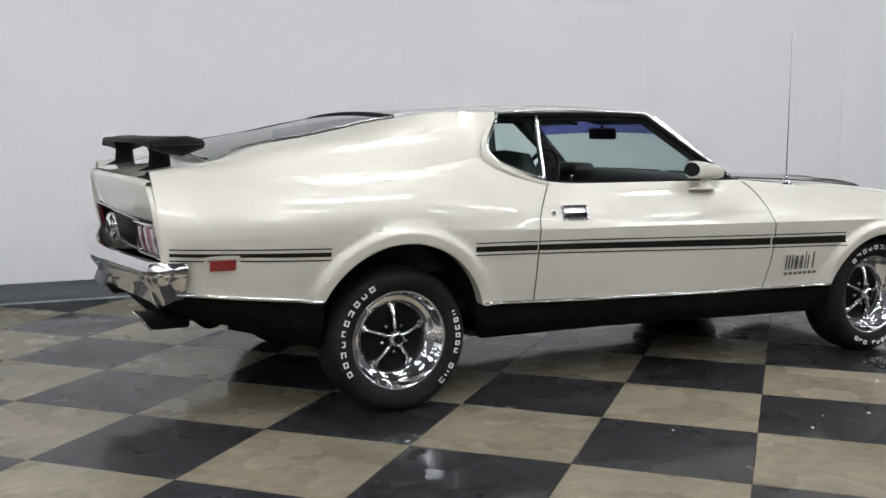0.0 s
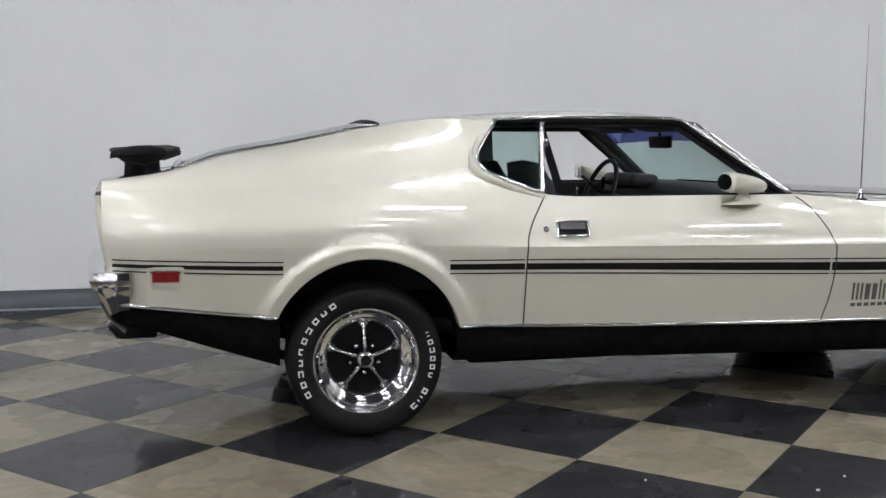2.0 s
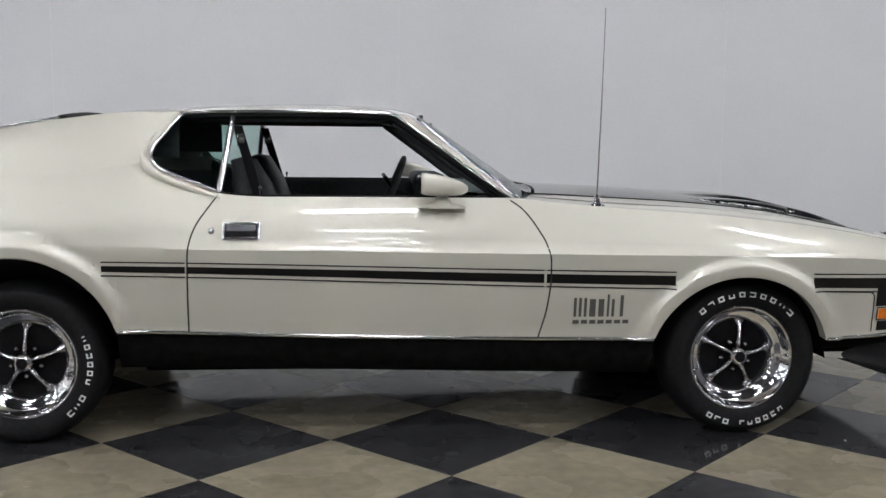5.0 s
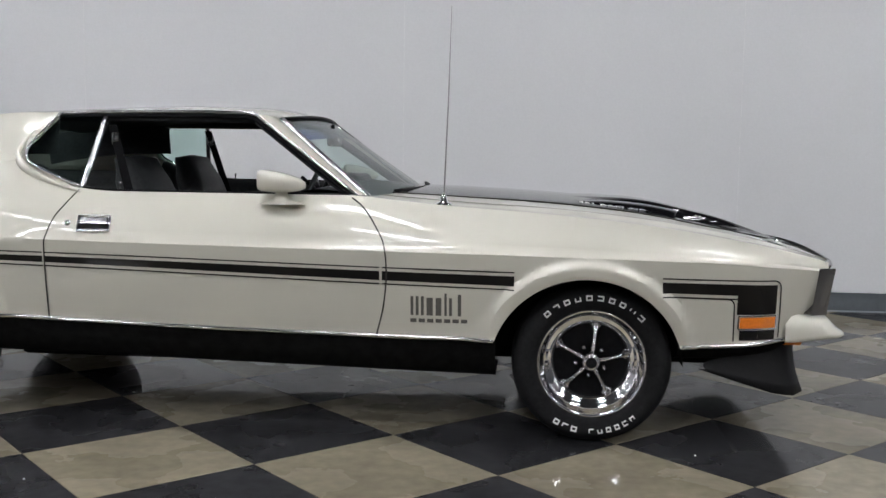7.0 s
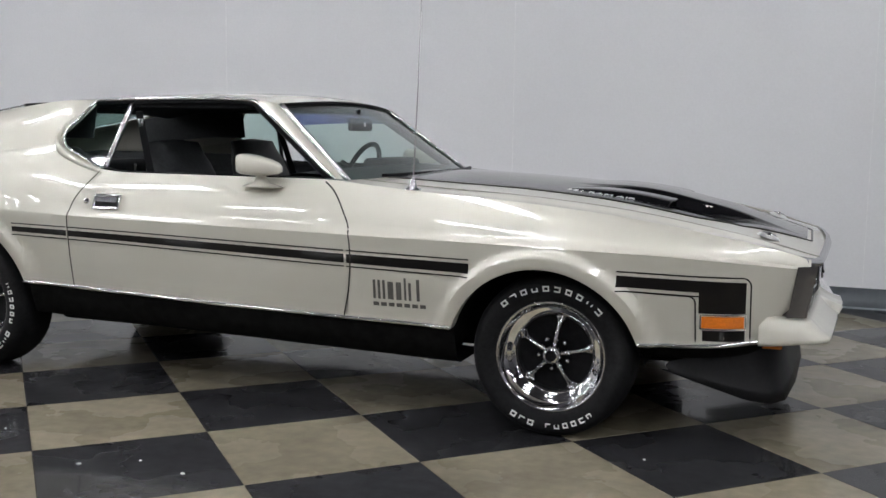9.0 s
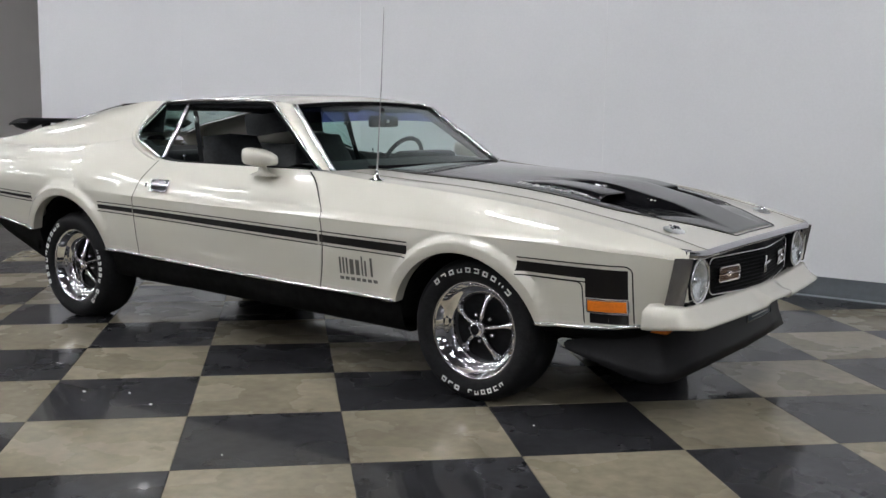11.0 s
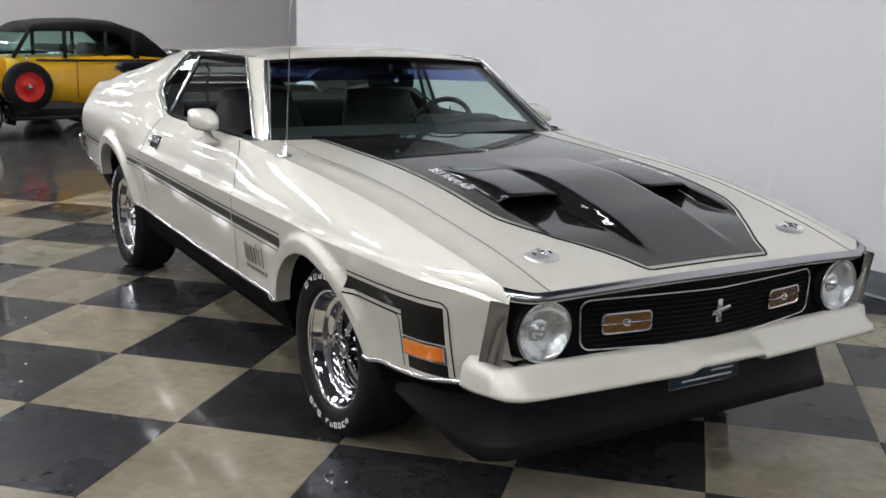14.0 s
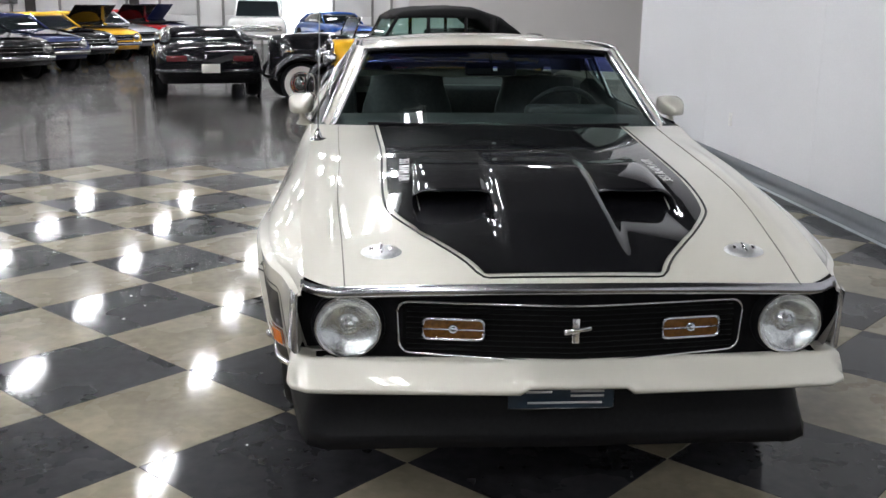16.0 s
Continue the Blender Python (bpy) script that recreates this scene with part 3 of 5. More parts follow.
part("muffler", lathe([(0, -0.35), (0.07, -0.33), (0.075, 0.33), (0, 0.35)], 16, "y", (-0.66, 0, 0.385)), UNDER, CAR)
part("rear_axle", tube_along([(0, -0.6, 0.304), (0, 0.6, 0.304)], 0.045, 10), UNDER, CAR)
for sgn in (-1, 1):
    part("leaf_spring", tube_along([(-0.62, sgn * 0.5, 0.36), (-0.3, sgn * 0.5, 0.27), (0, sgn * 0.5, 0.25), (0.5, sgn * 0.5, 0.32)], 0.022, 6), UNDER, CAR)

# ---- glass and its trim ----
def pane(name, corners, mat, parent, n=8, bow=0.0, label=""):
    """A gently bowed pane between four corners a, b (below) and c, d (above)."""
    a, b, c, d = [Vector(p) for p in corners]
    nor = (b - a).cross(d - a).normalized()
    rows = []
    for i in range(n + 1):
        t = i / n
        rows.append([a.lerp(d, t).lerp(b.lerp(c, t), s / 12) + nor * bow * math.sin(math.pi * s / 12) for s in range(13)])
    ob = part(name, grid(rows), mat, parent, label)
    ob.visible_shadow = False
    return ob


WT, WB = (1.49, 0.565, 1.228), (1.875, 0.713, 0.925)
def ws_point(s, t):
    """The windshield: s from -1 to 1 across, t from 0 at the cowl to 1 at the roof."""
    x = WB[0] + (WT[0] - WB[0]) * t + (0.145 * (1 - t) + 0.045 * t) * (1 - s * s)
    y = s * (WB[1] + (WT[1] - WB[1]) * t)
    z = WB[2] + (WT[2] - WB[2]) * t + (0.0 * (1 - t) + 0.022 * t) * (1 - s * s)
    return Vector((x, y, z))


ws = part("windshield", grid([[ws_point(s, t) for s in np.linspace(-1, 1, 21)] for t in np.linspace(0, 1, 12)]), GLASS, CAR, "green-tinted windshield glass")
ws.visible_shadow = False
bd = part("tint_band", grid([[ws_point(s, t) - Vector((0.006, 0, 0.004)) for s in np.linspace(-0.98, 0.98, 21)] for t in np.linspace(0.74, 0.985, 5)]), BAND, ws, "blue shade band")
bd.visible_shadow = False
for sgn in (-1, 1):
    path = [ws_point(sgn, t) + Vector((0.0, sgn * 0.012, 0.004)) for t in np.linspace(-0.02, 1.0, 12)]
    part("pillar_trim", tube_along(path, 0.012, 8, flat=1.3), TRIM, CAR, "bright windshield pillar trim")
    # painted pillar between windshield and side window
    rows = []
    for t in np.linspace(-0.05, 1.02, 10):
        p = ws_point(sgn, t)
        q = Vector((1.815 + (1.385 - 1.815) * t, sgn * (0.765 + (0.628 - 0.765) * t), 0.935 + (1.242 - 0.935) * t))
        rows.append([p + (q - p) * k + Vector((0, sgn * 0.012 * math.sin(math.pi * k), 0.006 * math.sin(math.pi * k))) for k in (0, 0.25, 0.5, 0.75, 1)])
    part("front_pillar", grid(rows), PAINT, CAR)
    path = [Vector((1.845 + (1.40 - 1.845) * t, sgn * (0.772 + (0.634 - 0.772) * t), 0.928 + (1.246 - 0.928) * t)) for t in np.linspace(0, 1, 12)]
    path += [Vector((x, sgn * 0.634, z)) for x, z in ((1.36, 1.253), (1.2, 1.257), (0.9, 1.256), (0.7, 1.252), (0.575, 1.247))]
    part("drip_rail", tube_along(path, 0.007, 8), TRIM, CAR, "bright drip rail")
    shade = [p + Vector((-0.004, -sgn * 0.008, -0.016)) for p in path]
    part("window_seal", tube_along(shade, 0.012, 6), SATIN, CAR, "black rubber window seal")
    # quarter window
    qa, qb, qc, qd = Vector((0.432, sgn * 0.742, 1.057)), Vector((0.722, sgn * 0.800, 0.948)), Vector((0.768, sgn * 0.640, 1.232)), Vector((0.572, sgn * 0.634, 1.240))
    qw = pane("quarter_window", (qa, qb, qc, qd), GLASS, CAR, 6, 0, "green-tinted quarter window")
    # rounded rear corner of the opening, with its trim
    c0, c1 = qa.lerp(qd, 0.42), qa.lerp(qb, 0.36)
    bend = [c0 * (1 - t) ** 2 + qa * 2 * t * (1 - t) + c1 * t * t for t in np.linspace(0, 1, 12)]
    out = Vector((0, sgn * 0.006, 0.003))
    part("corner_fillet", grid([[p + out, p.lerp(qa, 0.5) + out, qa + out * 0.5] for p in bend]), PAINT, CAR)
    frame_line = [qd.lerp(c0, t) + out for t in np.linspace(0, 1, 5)][:-1] + [p + out * 1.3 for p in bend] + [c1.lerp(qb, t) + out for t in np.linspace(0, 1, 6)][1:]
    part("window_frame", tube_along(frame_line, 0.007, 8), TRIM, qw)
    mid = (qa + qb + qc + qd) / 4
    bead = [p + (p - mid).normalized() * 0.030 + Vector((0, sgn * 0.004, 0.0)) for p in frame_line[3:]]
    part("window_surround", tube_along(bead, [0.003 + 0.017 * math.sin(math.pi * k / (len(bead) - 1)) for k in range(len(bead))], 10, flat=0.6), PAINT, CAR, "rounded painted lip round the quarter window")
    part("division_bar", tube_along([(qb - Vector((0.0, 0, 0.03))).lerp(qc, t) for t in np.linspace(0, 1, 8)], 0.013, 8), TRIM, CAR, "bright window division bar")
    # inner sheet below the quarter window and belt line
    path = [(x, sgn * (w_belt(x) - 0.006), z_belt(x) + 0.002) for x in np.linspace(0.74, 1.82, 30)]
    part("belt_seal", tube_along(path, 0.006, 6), SATIN, CAR)

rows = [[(x, s * (e_w(x) - 0.012), e_z(x) + 0.004 + 0.022 * (1 - s * s)) for s in np.linspace(-1, 1, 17)] for x in np.linspace(-0.715, 0.085, 14)]
bl = part("rear_window", grid(rows), GLASS, CAR, "green-tinted fastback rear window")
bl.visible_shadow = False
for s in (-1, 1):
    part("window_trim", tube_along([(x, s * (e_w(x) - 0.008), e_z(x) + 0.008) for x in np.linspace(-0.72, 0.09, 20)], 0.0035, 8), TRIM, bl)
for x in (-0.72, 0.09):
    part("window_trim", tube_along([(x, k * (e_w(x) - 0.008), e_z(x) + 0.006 + 0.022 * (1 - k * k)) for k in np.linspace(-1, 1, 18)], 0.010, 8), TRIM if x < 0 else SATIN, bl)
part("header_trim", tube_along([ws_point(s, 1.0) + Vector((0.002, 0, 0.004)) for s in np.linspace(-1, 1, 20)], 0.008, 8), SATIN, CAR)
# black cowl between hood and glass
rows = [[(1.865 + 0.155 * (1 - s * s) + k * 0.035, s * (0.715 + 0.02 * k), 0.923 + 0.004 * k + 0.012 * (1 - s * s)) for k in (-1, 0, 1)] for s in np.linspace(-1, 1, 24)]
part("cowl", grid(rows), SATIN, CAR, "black cowl grille")
for y0 in (-0.30, 0.30):
    part("wiper", tube_along([(2.03 - 0.2 * abs(y0 + d) ** 2, y0 + d, 0.944) for d in np.linspace(-0.27, 0.27, 8)], 0.007, 6), SATIN, CAR)

def letters(name, words, size, m, mat, parent):
    """Words as one small object for each letter, the others under the first."""
    whole = text_object(name, words, size, m, mat, None, 0.0008)
    src = bmesh.new()
    src.from_mesh(whole.data)
    bpy.data.objects.remove(whole)
    left, head = set(src.verts), None
    while left:
        seed = min(left, key=lambda v: (round(v.co.x, 4), v.co.y, v.co.z))
        island, todo = {seed}, [seed]
        while todo:
            for e in todo.pop().link_edges:
                for v in e.verts:
                    if v not in island:
                        island.add(v)
                        todo.append(v)
        left -= island
        bm = bmesh.new()
        copy = {v: bm.verts.new(v.co) for v in island}
        for f in {f for v in island for f in v.link_faces}:
            bm.faces.new([copy[v] for v in f.verts])
        ob = part("letter" if head else name, bm, mat, head or parent, "" if head else "silver hood lettering", smooth=False)
        head = head or ob
    src.free()
    return head


# ---- black hood panel, scoops, pins, lettering ----
sheet_w = curve([(1.9, 0.53), (2.3, 0.515), (2.65, 0.50), (3.1, 0.482), (3.22, 0.468), (3.3, 0.435), (3.45, 0.345), (3.58, 0.262), (3.64, 0.235)])


def sheet(x0, x1, inset, lift, nx=90, ny=64):
    rows = []
    for u in np.linspace(0, 1, nx):
        row = []
        for s in np.linspace(-1, 1, ny + 1):
            x = x0 + (x1 - x0) * u
            y = s * (sheet_w(x) - inset)
            if u == 0:
                x = max(x, cowl_x(y) + 0.004)
            row.append((x, y, deck_z(x, y) + lift))
        rows.append(row)
    return grid(rows)


part("hood_panel", sheet(1.93, 3.642, 0.0, 0.0035), BLACK, CAR, "semi-gloss black hood panel")
edge = [(x, -(sheet_w(x) + 0.016)) for x in np.linspace(1.95, 3.63, 60)] + [(3.655, -0.238), (3.66, -0.225)]
edge = edge + [(3.66, y) for y in np.linspace(-0.2, 0.2, 12)] + [(x, -y) for x, y in reversed(edge)]
part("hood_pin_stripe", tube_along([(x, y, deck_z(x, y) + 0.001) for x, y in edge], 0.0032, 6, flat=1.2), STRIPE, CAR, "black pin stripe round the hood panel")
for sgn in (-1, 1):
    rows = []
    for x in np.linspace(2.7, 3.14, 24):
        h = 0.014 * smooth(2.7, 3.10, x) + 0.026 * smooth(2.85, 3.10, x)
        row = []
        for k in np.linspace(-1, 1, 27):
            yc, yw = 0.285, 0.124
            y = yc + k * yw
            row.append((x - 0.02 * abs(k) ** 3, sgn * y, deck_z(x, yc) - 0.004 + 0.008 * smooth(2.7, 2.85, x) - 0.007 * abs(k) ** 9 + h * (1 - abs(k) ** 9) + (deck_z(x, y) - deck_z(x, yc)) * abs(k) ** 9))
        rows.append(row)
    sc = part("hood_scoop", grid(rows), BLACK, CAR, "black ram-air hood scoop with open mouth")
    mod = sc.modifiers.new("thickness", "SOLIDIFY")
    mod.thickness, mod.offset = 0.008, 0.0
    # hood pin with its bright plate
    x, y = 3.507, 0.505
    m = pose(x, sgn * y, deck_z(x, y) + 0.003, 0, 16, 0)
    q = lathe([(0, 0.008), (0.034, 0.008), (0.050, 0.004), (0.056, 0.0)], 28, "z")
    bmesh.ops.transform(q, matrix=m @ Matrix.Diagonal((0.75, 1.0, 1.0, 1)), verts=q.verts)
    hp = part("hood_pin", q, PINPLATE, CAR, "chrome hood pin and plate")
    q = lathe([(0, 0.02), (0.006, 0.019), (0.008, 0.006)], 12, "z")
    add_box(q, (0.0, 0.0, 0.012), (0.05, 0.008, 0.006), 0.002)
    for k in (-1, 1):
        add_box(q, (0.0, 0.026 * k, 0.010), (0.016, 0.012, 0.008), 0.003)
    bmesh.ops.transform(q, matrix=m, verts=q.verts)
    part("pin", q, CHROME, hp)
    x, y = 2.86, 0.435
    tilt = math.degrees(math.atan2(deck_z(x - 0.1, y) - deck_z(x + 0.1, y), 0.2))
    roll = math.degrees(math.atan2(deck_z(x, y - 0.03) - deck_z(x, y + 0.03), 0.06))
    mm = Matrix.Translation((x, sgn * y, deck_z(x, y) + 0.006)) @ Euler((radians(-roll if sgn > 0 else roll), radians(tilt), 0)).to_matrix().to_4x4()
    if sgn > 0:
        mm = mm @ pose(0, 0, 0, 0, 0, 180)
    letters("hood_lettering", "351 RAM AIR", 0.050, mm, SILVER, CAR)

# ---- aerial, mirrors ----
def squared(v):
    return math.copysign(abs(v) ** 0.5, v)


x, y = 2.185, 0.775
bm = lathe([(0.036, 0), (0.032, 0.006), (0.016, 0.010), (0.012, 0.03), (0.006, 0.045), (0.0, 0.046)], 20, "z")
bmesh.ops.transform(bm, matrix=pose(x, -y, deck_z(x, y) - 0.002), verts=bm.verts)
ae = part("aerial", bm, CHROME, CAR, "chrome whip aerial")
part("whip", tube_along([(x, -y, 0.92), (x + 0.012, -y + 0.012, 1.3), (x + 0.02, -y + 0.02, 1.665)], [0.0032, 0.0026, 0.0017], 8), STEEL, ae)
for sgn in (-1, 1):
    prof = [(1.486, 0.0), (1.486, 0.050), (1.50, 0.055), (1.55, 0.053), (1.60, 0.045), (1.64, 0.032), (1.66, 0.016), (1.665, 0.0)]
    rows = []
    for px, r in prof:
        rows.append([(px, sgn * 0.885 + 1.08 * r * squared(math.cos(k * math.tau / 20)), 0.990 - 0.02 * (px - 1.487) / 0.18 + 0.76 * r * squared(math.sin(k * math.tau / 20))) for k in range(20)])
    mi = part("door_mirror", weld(grid(rows, False, True)), PAINT, CAR, "cream bullet-shaped sport mirror")
    rows = []
    for k, (z, a, b) in enumerate(((0.96, 0.026, 0.016), (0.935, 0.024, 0.014), (0.914, 0.035, 0.02), (0.905, 0.075, 0.032), (0.897, 0.092, 0.04))):
        rows.append([(1.567 + a * math.cos(q * math.tau / 20), sgn * (0.882 - 0.012 * k * 0.3 + b * math.sin(q * math.tau / 20)), z) for q in range(20)])
    part("mirror_foot", weld(grid(rows, False, True)), PAINT, mi)
    g = lathe([(0, 0), (0.06, 0.0)], 20, "x")
    bmesh.ops.transform(g, matrix=pose(1.478, sgn * 0.885, 0.99, 0, 0, -8 * sgn) @ Matrix.Diagonal((1, 0.80, 0.55, 1)), verts=g.verts)
    part("mirror_glass", g, CHROME, mi)

# ---- front end ----
def face_x(y):
    return 3.692 - 0.085 * (abs(y) / 0.6) ** 1.2


rows = [[(face_x(y) - d, y, z) for z, d in ((0.44, 0.03), (0.47, 0.0), (0.55, 0.0), (0.64, 0.004), (0.685, 0.012))] for y in np.linspace(-0.725, 0.725, 40)]
part("grille_panel", grid(rows), SATIN, CAR, "black front panel")
rows = [[(face_x(y) + 0.004, y, z) for z in np.linspace(0.50 + 0.022 * abs(y) / 0.45 * 0.5, 0.645, 26)] for y in np.linspace(-0.45, 0.45, 70)]
gr = part("grille", grid(rows), material("grille_mesh", (0.006, 0.006, 0.006), 0.6, grain=0.5, grain_scale=260, bump=0.6, bump_scale=300, spec=0.04), CAR, "fine black mesh grille")
bow = arc(0.432, 0.618, 0.034, 90, 5, 8) + arc(0.426, 0.538, 0.034, -5, -86, 8)
bow = samples([(0.0, 0.652), (0.432, 0.652)], 0.04)[:-1] + bow + samples([(0.426, 0.504), (0.0, 0.487)], 0.04)[1:]
ring = bow + [(-a, b) for a, b in reversed(bow[1:-1])]
part("grille_surround", tube_along([(face_x(y) + 0.012, y, z) for y, z in ring], 0.0035, 6, True), TRIM, gr, "bright grille surround")
for k in (0, 1):
    for j in range(9):
        z = 0.515 + j * 0.0155
        if k == 0:
            part("grille_bar", tube_along([(face_x(y) + 0.008, y, z) for y in np.linspace(-0.44, 0.44, 24)], 0.0016, 4), SATIN, gr)
for sgn in (-1, 1):
    y = 0.593
    hx = face_x(y)
    q = lathe([(0.096, -0.01), (0.098, 0.02), (0.095, 0.044), (0.086, 0.048), (0.084, 0.012)], 40, "x", (hx, sgn * y, 0.583))
    hl = part("headlamp", q, SATIN, CAR, "round sealed-beam headlamp")
    part("lamp_ring", lathe([(0.085, 0.046), (0.089, 0.050), (0.084, 0.055), (0.081, 0.048)], 40, "x", (hx, sgn * y, 0.583)), CHROME, hl)
    part("lens", lathe([(0.083, 0.046), (0.075, 0.054), (0.055, 0.062), (0.03, 0.067), (0.0, 0.069)], 40, "x", (hx, sgn * y, 0.583)), CLEAR, hl, "clear fluted glass lens").visible_shadow = False
    part("reflector", lathe([(0.082, 0.046), (0.074, 0.034), (0.055, 0.024), (0.035, 0.019), (0.018, 0.018), (0.016, 0.034), (0.0, 0.038)], 40, "x", (hx, sgn * y, 0.583)), LENS, hl, "bright bowl reflector")
    # amber sport lamp in the grille
    y0, z0 = 0.318, 0.578
    fx = face_x(y0) + 0.012
    rr = []
    for ax, az in ((-0.064, -0.013), (0.064, -0.013), (0.064, 0.013), (-0.064, 0.013)):
        a0 = {(-1, -1): 180, (1, -1): 270, (1, 1): 0, (-1, 1): 90}[(int(math.copysign(1, ax)), int(math.copysign(1, az)))]
        rr += [(y0 + ax + 0.016 * math.cos(radians(a0 + 90 * k / 4)), z0 + az + 0.016 * math.sin(radians(a0 + 90 * k / 4))) for k in range(5)]
    fl = bmesh.new()
    fl.faces.new([fl.verts.new((face_x(a) + 0.016, sgn * a, b)) for a, b in rr])
    fo = part("sport_lamp", fl, AMBER_DARK, CAR, "amber rectangular grille lamp", smooth=False)
    part("lamp_frame", tube_along([(face_x(a) + 0.018, sgn * a, b) for a, b in rr], 0.004, 6, True), TRIM, fo)
    part("lamp_bar", tube_along([(face_x(a) + 0.020, sgn * a, z0) for a in (y0 - 0.08, y0 + 0.08)], 0.0025, 6), TRIM, fo)
    part("lamp_boss", lathe([(0.0, 0.014), (0.010, 0.011), (0.014, 0.0)], 16, "x", (face_x(y0) + 0.014, sgn * y0, z0)), TRIM, fo)
    # bright corner cap of the fender
    rows = []
    for t in np.linspace(0, 1, 10):
        z = 0.505 + (0.683 - 0.505) * t
        lean = 0.028 * t
        rows.append([(3.590 + lean, sgn * 0.756 - sgn * 0.012 * t, z), (3.612 + lean, sgn * 0.749 - sgn * 0.012 * t, z + 0.002), (3.652 + lean, sgn * 0.737 - sgn * 0.01 * t, z + 0.002), (3.655 + lean, sgn * 0.727, z), (3.62 + lean * 0.8, sgn * 0.720, z), (3.575, sgn * 0.716, z)])
    part("fender_cap", grid(rows), LIP, CAR, "chrome fender end cap")
    part("turn_lamp", box((3.53, sgn * 0.665, 0.395), (0.10, 0.06, 0.035), 0.008), AMBER, CAR, "amber turn lamp below the bumper")
# bright moulding along the hood lip
rows = []
for y in np.linspace(-0.715, 0.715, 60):
    x = nose_x(y)
    z = deck_z(min(x, 3.68), min(abs(y), 0.70))
    rows.append([(x - 0.012, y, z + 0.003), (x + 0.004, y, z - 0.001), (x + 0.010, y, z - 0.014), (x + 0.002, y, z - 0.027), (x - 0.02, y, z - 0.030)])
part("lip_moulding", grid(rows), LIP, CAR, "chrome hood lip moulding")
# little running horse shown as a plain bar emblem
em = part("grille_emblem", box((face_x(0) + 0.016, 0.0, 0.583), (0.008, 0.020, 0.072), 0.003), TRIM, CAR, "small bright grille emblem")
part("emblem_bar", box((face_x(0) + 0.020, 0.004, 0.585), (0.008, 0.075, 0.014), 0.004, pose(0, 0, 0, 12, 0, 0)), TRIM, em)

# bumper, painted like the body
def bumper_line(n=60):
    pts = [(3.50, -0.752), (3.58, -0.757), (3.66, -0.752), (3.70, -0.738), (3.728, -0.70), (3.736, -0.64), (3.747, -0.5), (3.76, -0.3), (3.772, -0.1), (3.775, 0)]
    pts = pts + [(x, -y) for x, y in reversed(pts[:-1])]
    return samples(pts, 0.025)


line = bumper_line()
rows = []
for i, (x, y) in enumerate(line):
    a, b = line[max(i - 1, 0)], line[min(i + 1, len(line) - 1)]
    d = Vector((b[0] - a[0], b[1] - a[1])).normalized()
    out = Vector((d.y, -d.x))
    c = smooth(3.50, 3.70, x)
    zt, zb = 0.508 - 0.012 * c, 0.398 + 0.020 * c
    notch = 1 - smooth(0.125, 0.15, abs(y))
    zb += 0.022 * notch
    zt += 0.0
    push = 0.012 * notch
    c = smooth(3.655, 3.72, x)
    shape = (((-0.075, -0.10), zt - 0.003), ((-0.028, -0.070), zt), ((-0.010, -0.060), zt - 0.006), ((0.0, -0.028 + push * 0.5), (zt + zb) / 2), ((0.004, 0.003 + push), zb + 0.018), ((0.004, 0.007 + push), zb + 0.008), ((-0.002, 0.0 + push), zb + 0.001), ((-0.05, -0.05), zb - 0.002))
    rows.append([(x + out.x * (k[0] + (k[1] - k[0]) * c), y + out.y * (k[0] + (k[1] - k[0]) * c), z) for k, z in shape])
part("front_bumper", grid(rows), PAINT, CAR, "body-coloured front bumper")

# chin spoiler
half = [((3.205, -0.785, 0.325), (3.20, -0.795, 0.296)), ((3.34, -0.735, 0.352), (3.36, -0.765, 0.242)), ((3.46, -0.70, 0.378), (3.49, -0.738, 0.199)), ((3.53, -0.66, 0.385), (3.552, -0.715, 0.186)), ((3.57, -0.60, 0.39), (3.60, -0.655, 0.190)), ((3.59, -0.40, 0.39), (3.63, -0.42, 0.205)), ((3.61, 0.0, 0.39), (3.645, 0.0, 0.208))]
full = half + [((u[0], -u[1], u[2]), (l[0], -l[1], l[2])) for u, l in reversed(half[:-1])]
rows = []
for u, l in full:
    u, l = Vector(u), Vector(l)
    rows.append([u.lerp(l, t) + Vector((-0.012 * math.sin(math.pi * t), 0, 0)) for t in np.linspace(0, 1, 6)] + [l + Vector((-0.03, 0, 0.0))])
part("chin_spoiler", grid(rows), SPOILER, CAR, "satin black chin spoiler")
pl = part("front_plate", box((3.700, -0.03, 0.388), (0.006, 0.285, 0.070), 0.004), PLATE, CAR, "dark blue front plate")
part("plate_edge", tube_along([(3.704, y, z) for y, z in ((-0.172, 0.353), (0.112, 0.353), (0.112, 0.423), (-0.172, 0.423))], 0.0026, 4, True), TRIM, pl)
for yy, zz, ww in ((-0.09, 0.402, 0.07), (0.04, 0.404, 0.09), (0.04, 0.390, 0.09), (-0.02, 0.370, 0.2)):
    part("plate_bar", box((3.7035, yy, zz), (0.002, ww, 0.006), 0), SILVER, pl)

# ---- tail ----
def leaned(bm):
    """The tail leans forward towards its foot; its middle bows backwards to fit the camera's view."""
    for v in bm.verts:
        v.co.x += 0.35 * max(0.99 - v.co.z, 0) ** 2 - 0.06 * max(1 - (v.co.y / 0.84) ** 2, 0)
    return bm


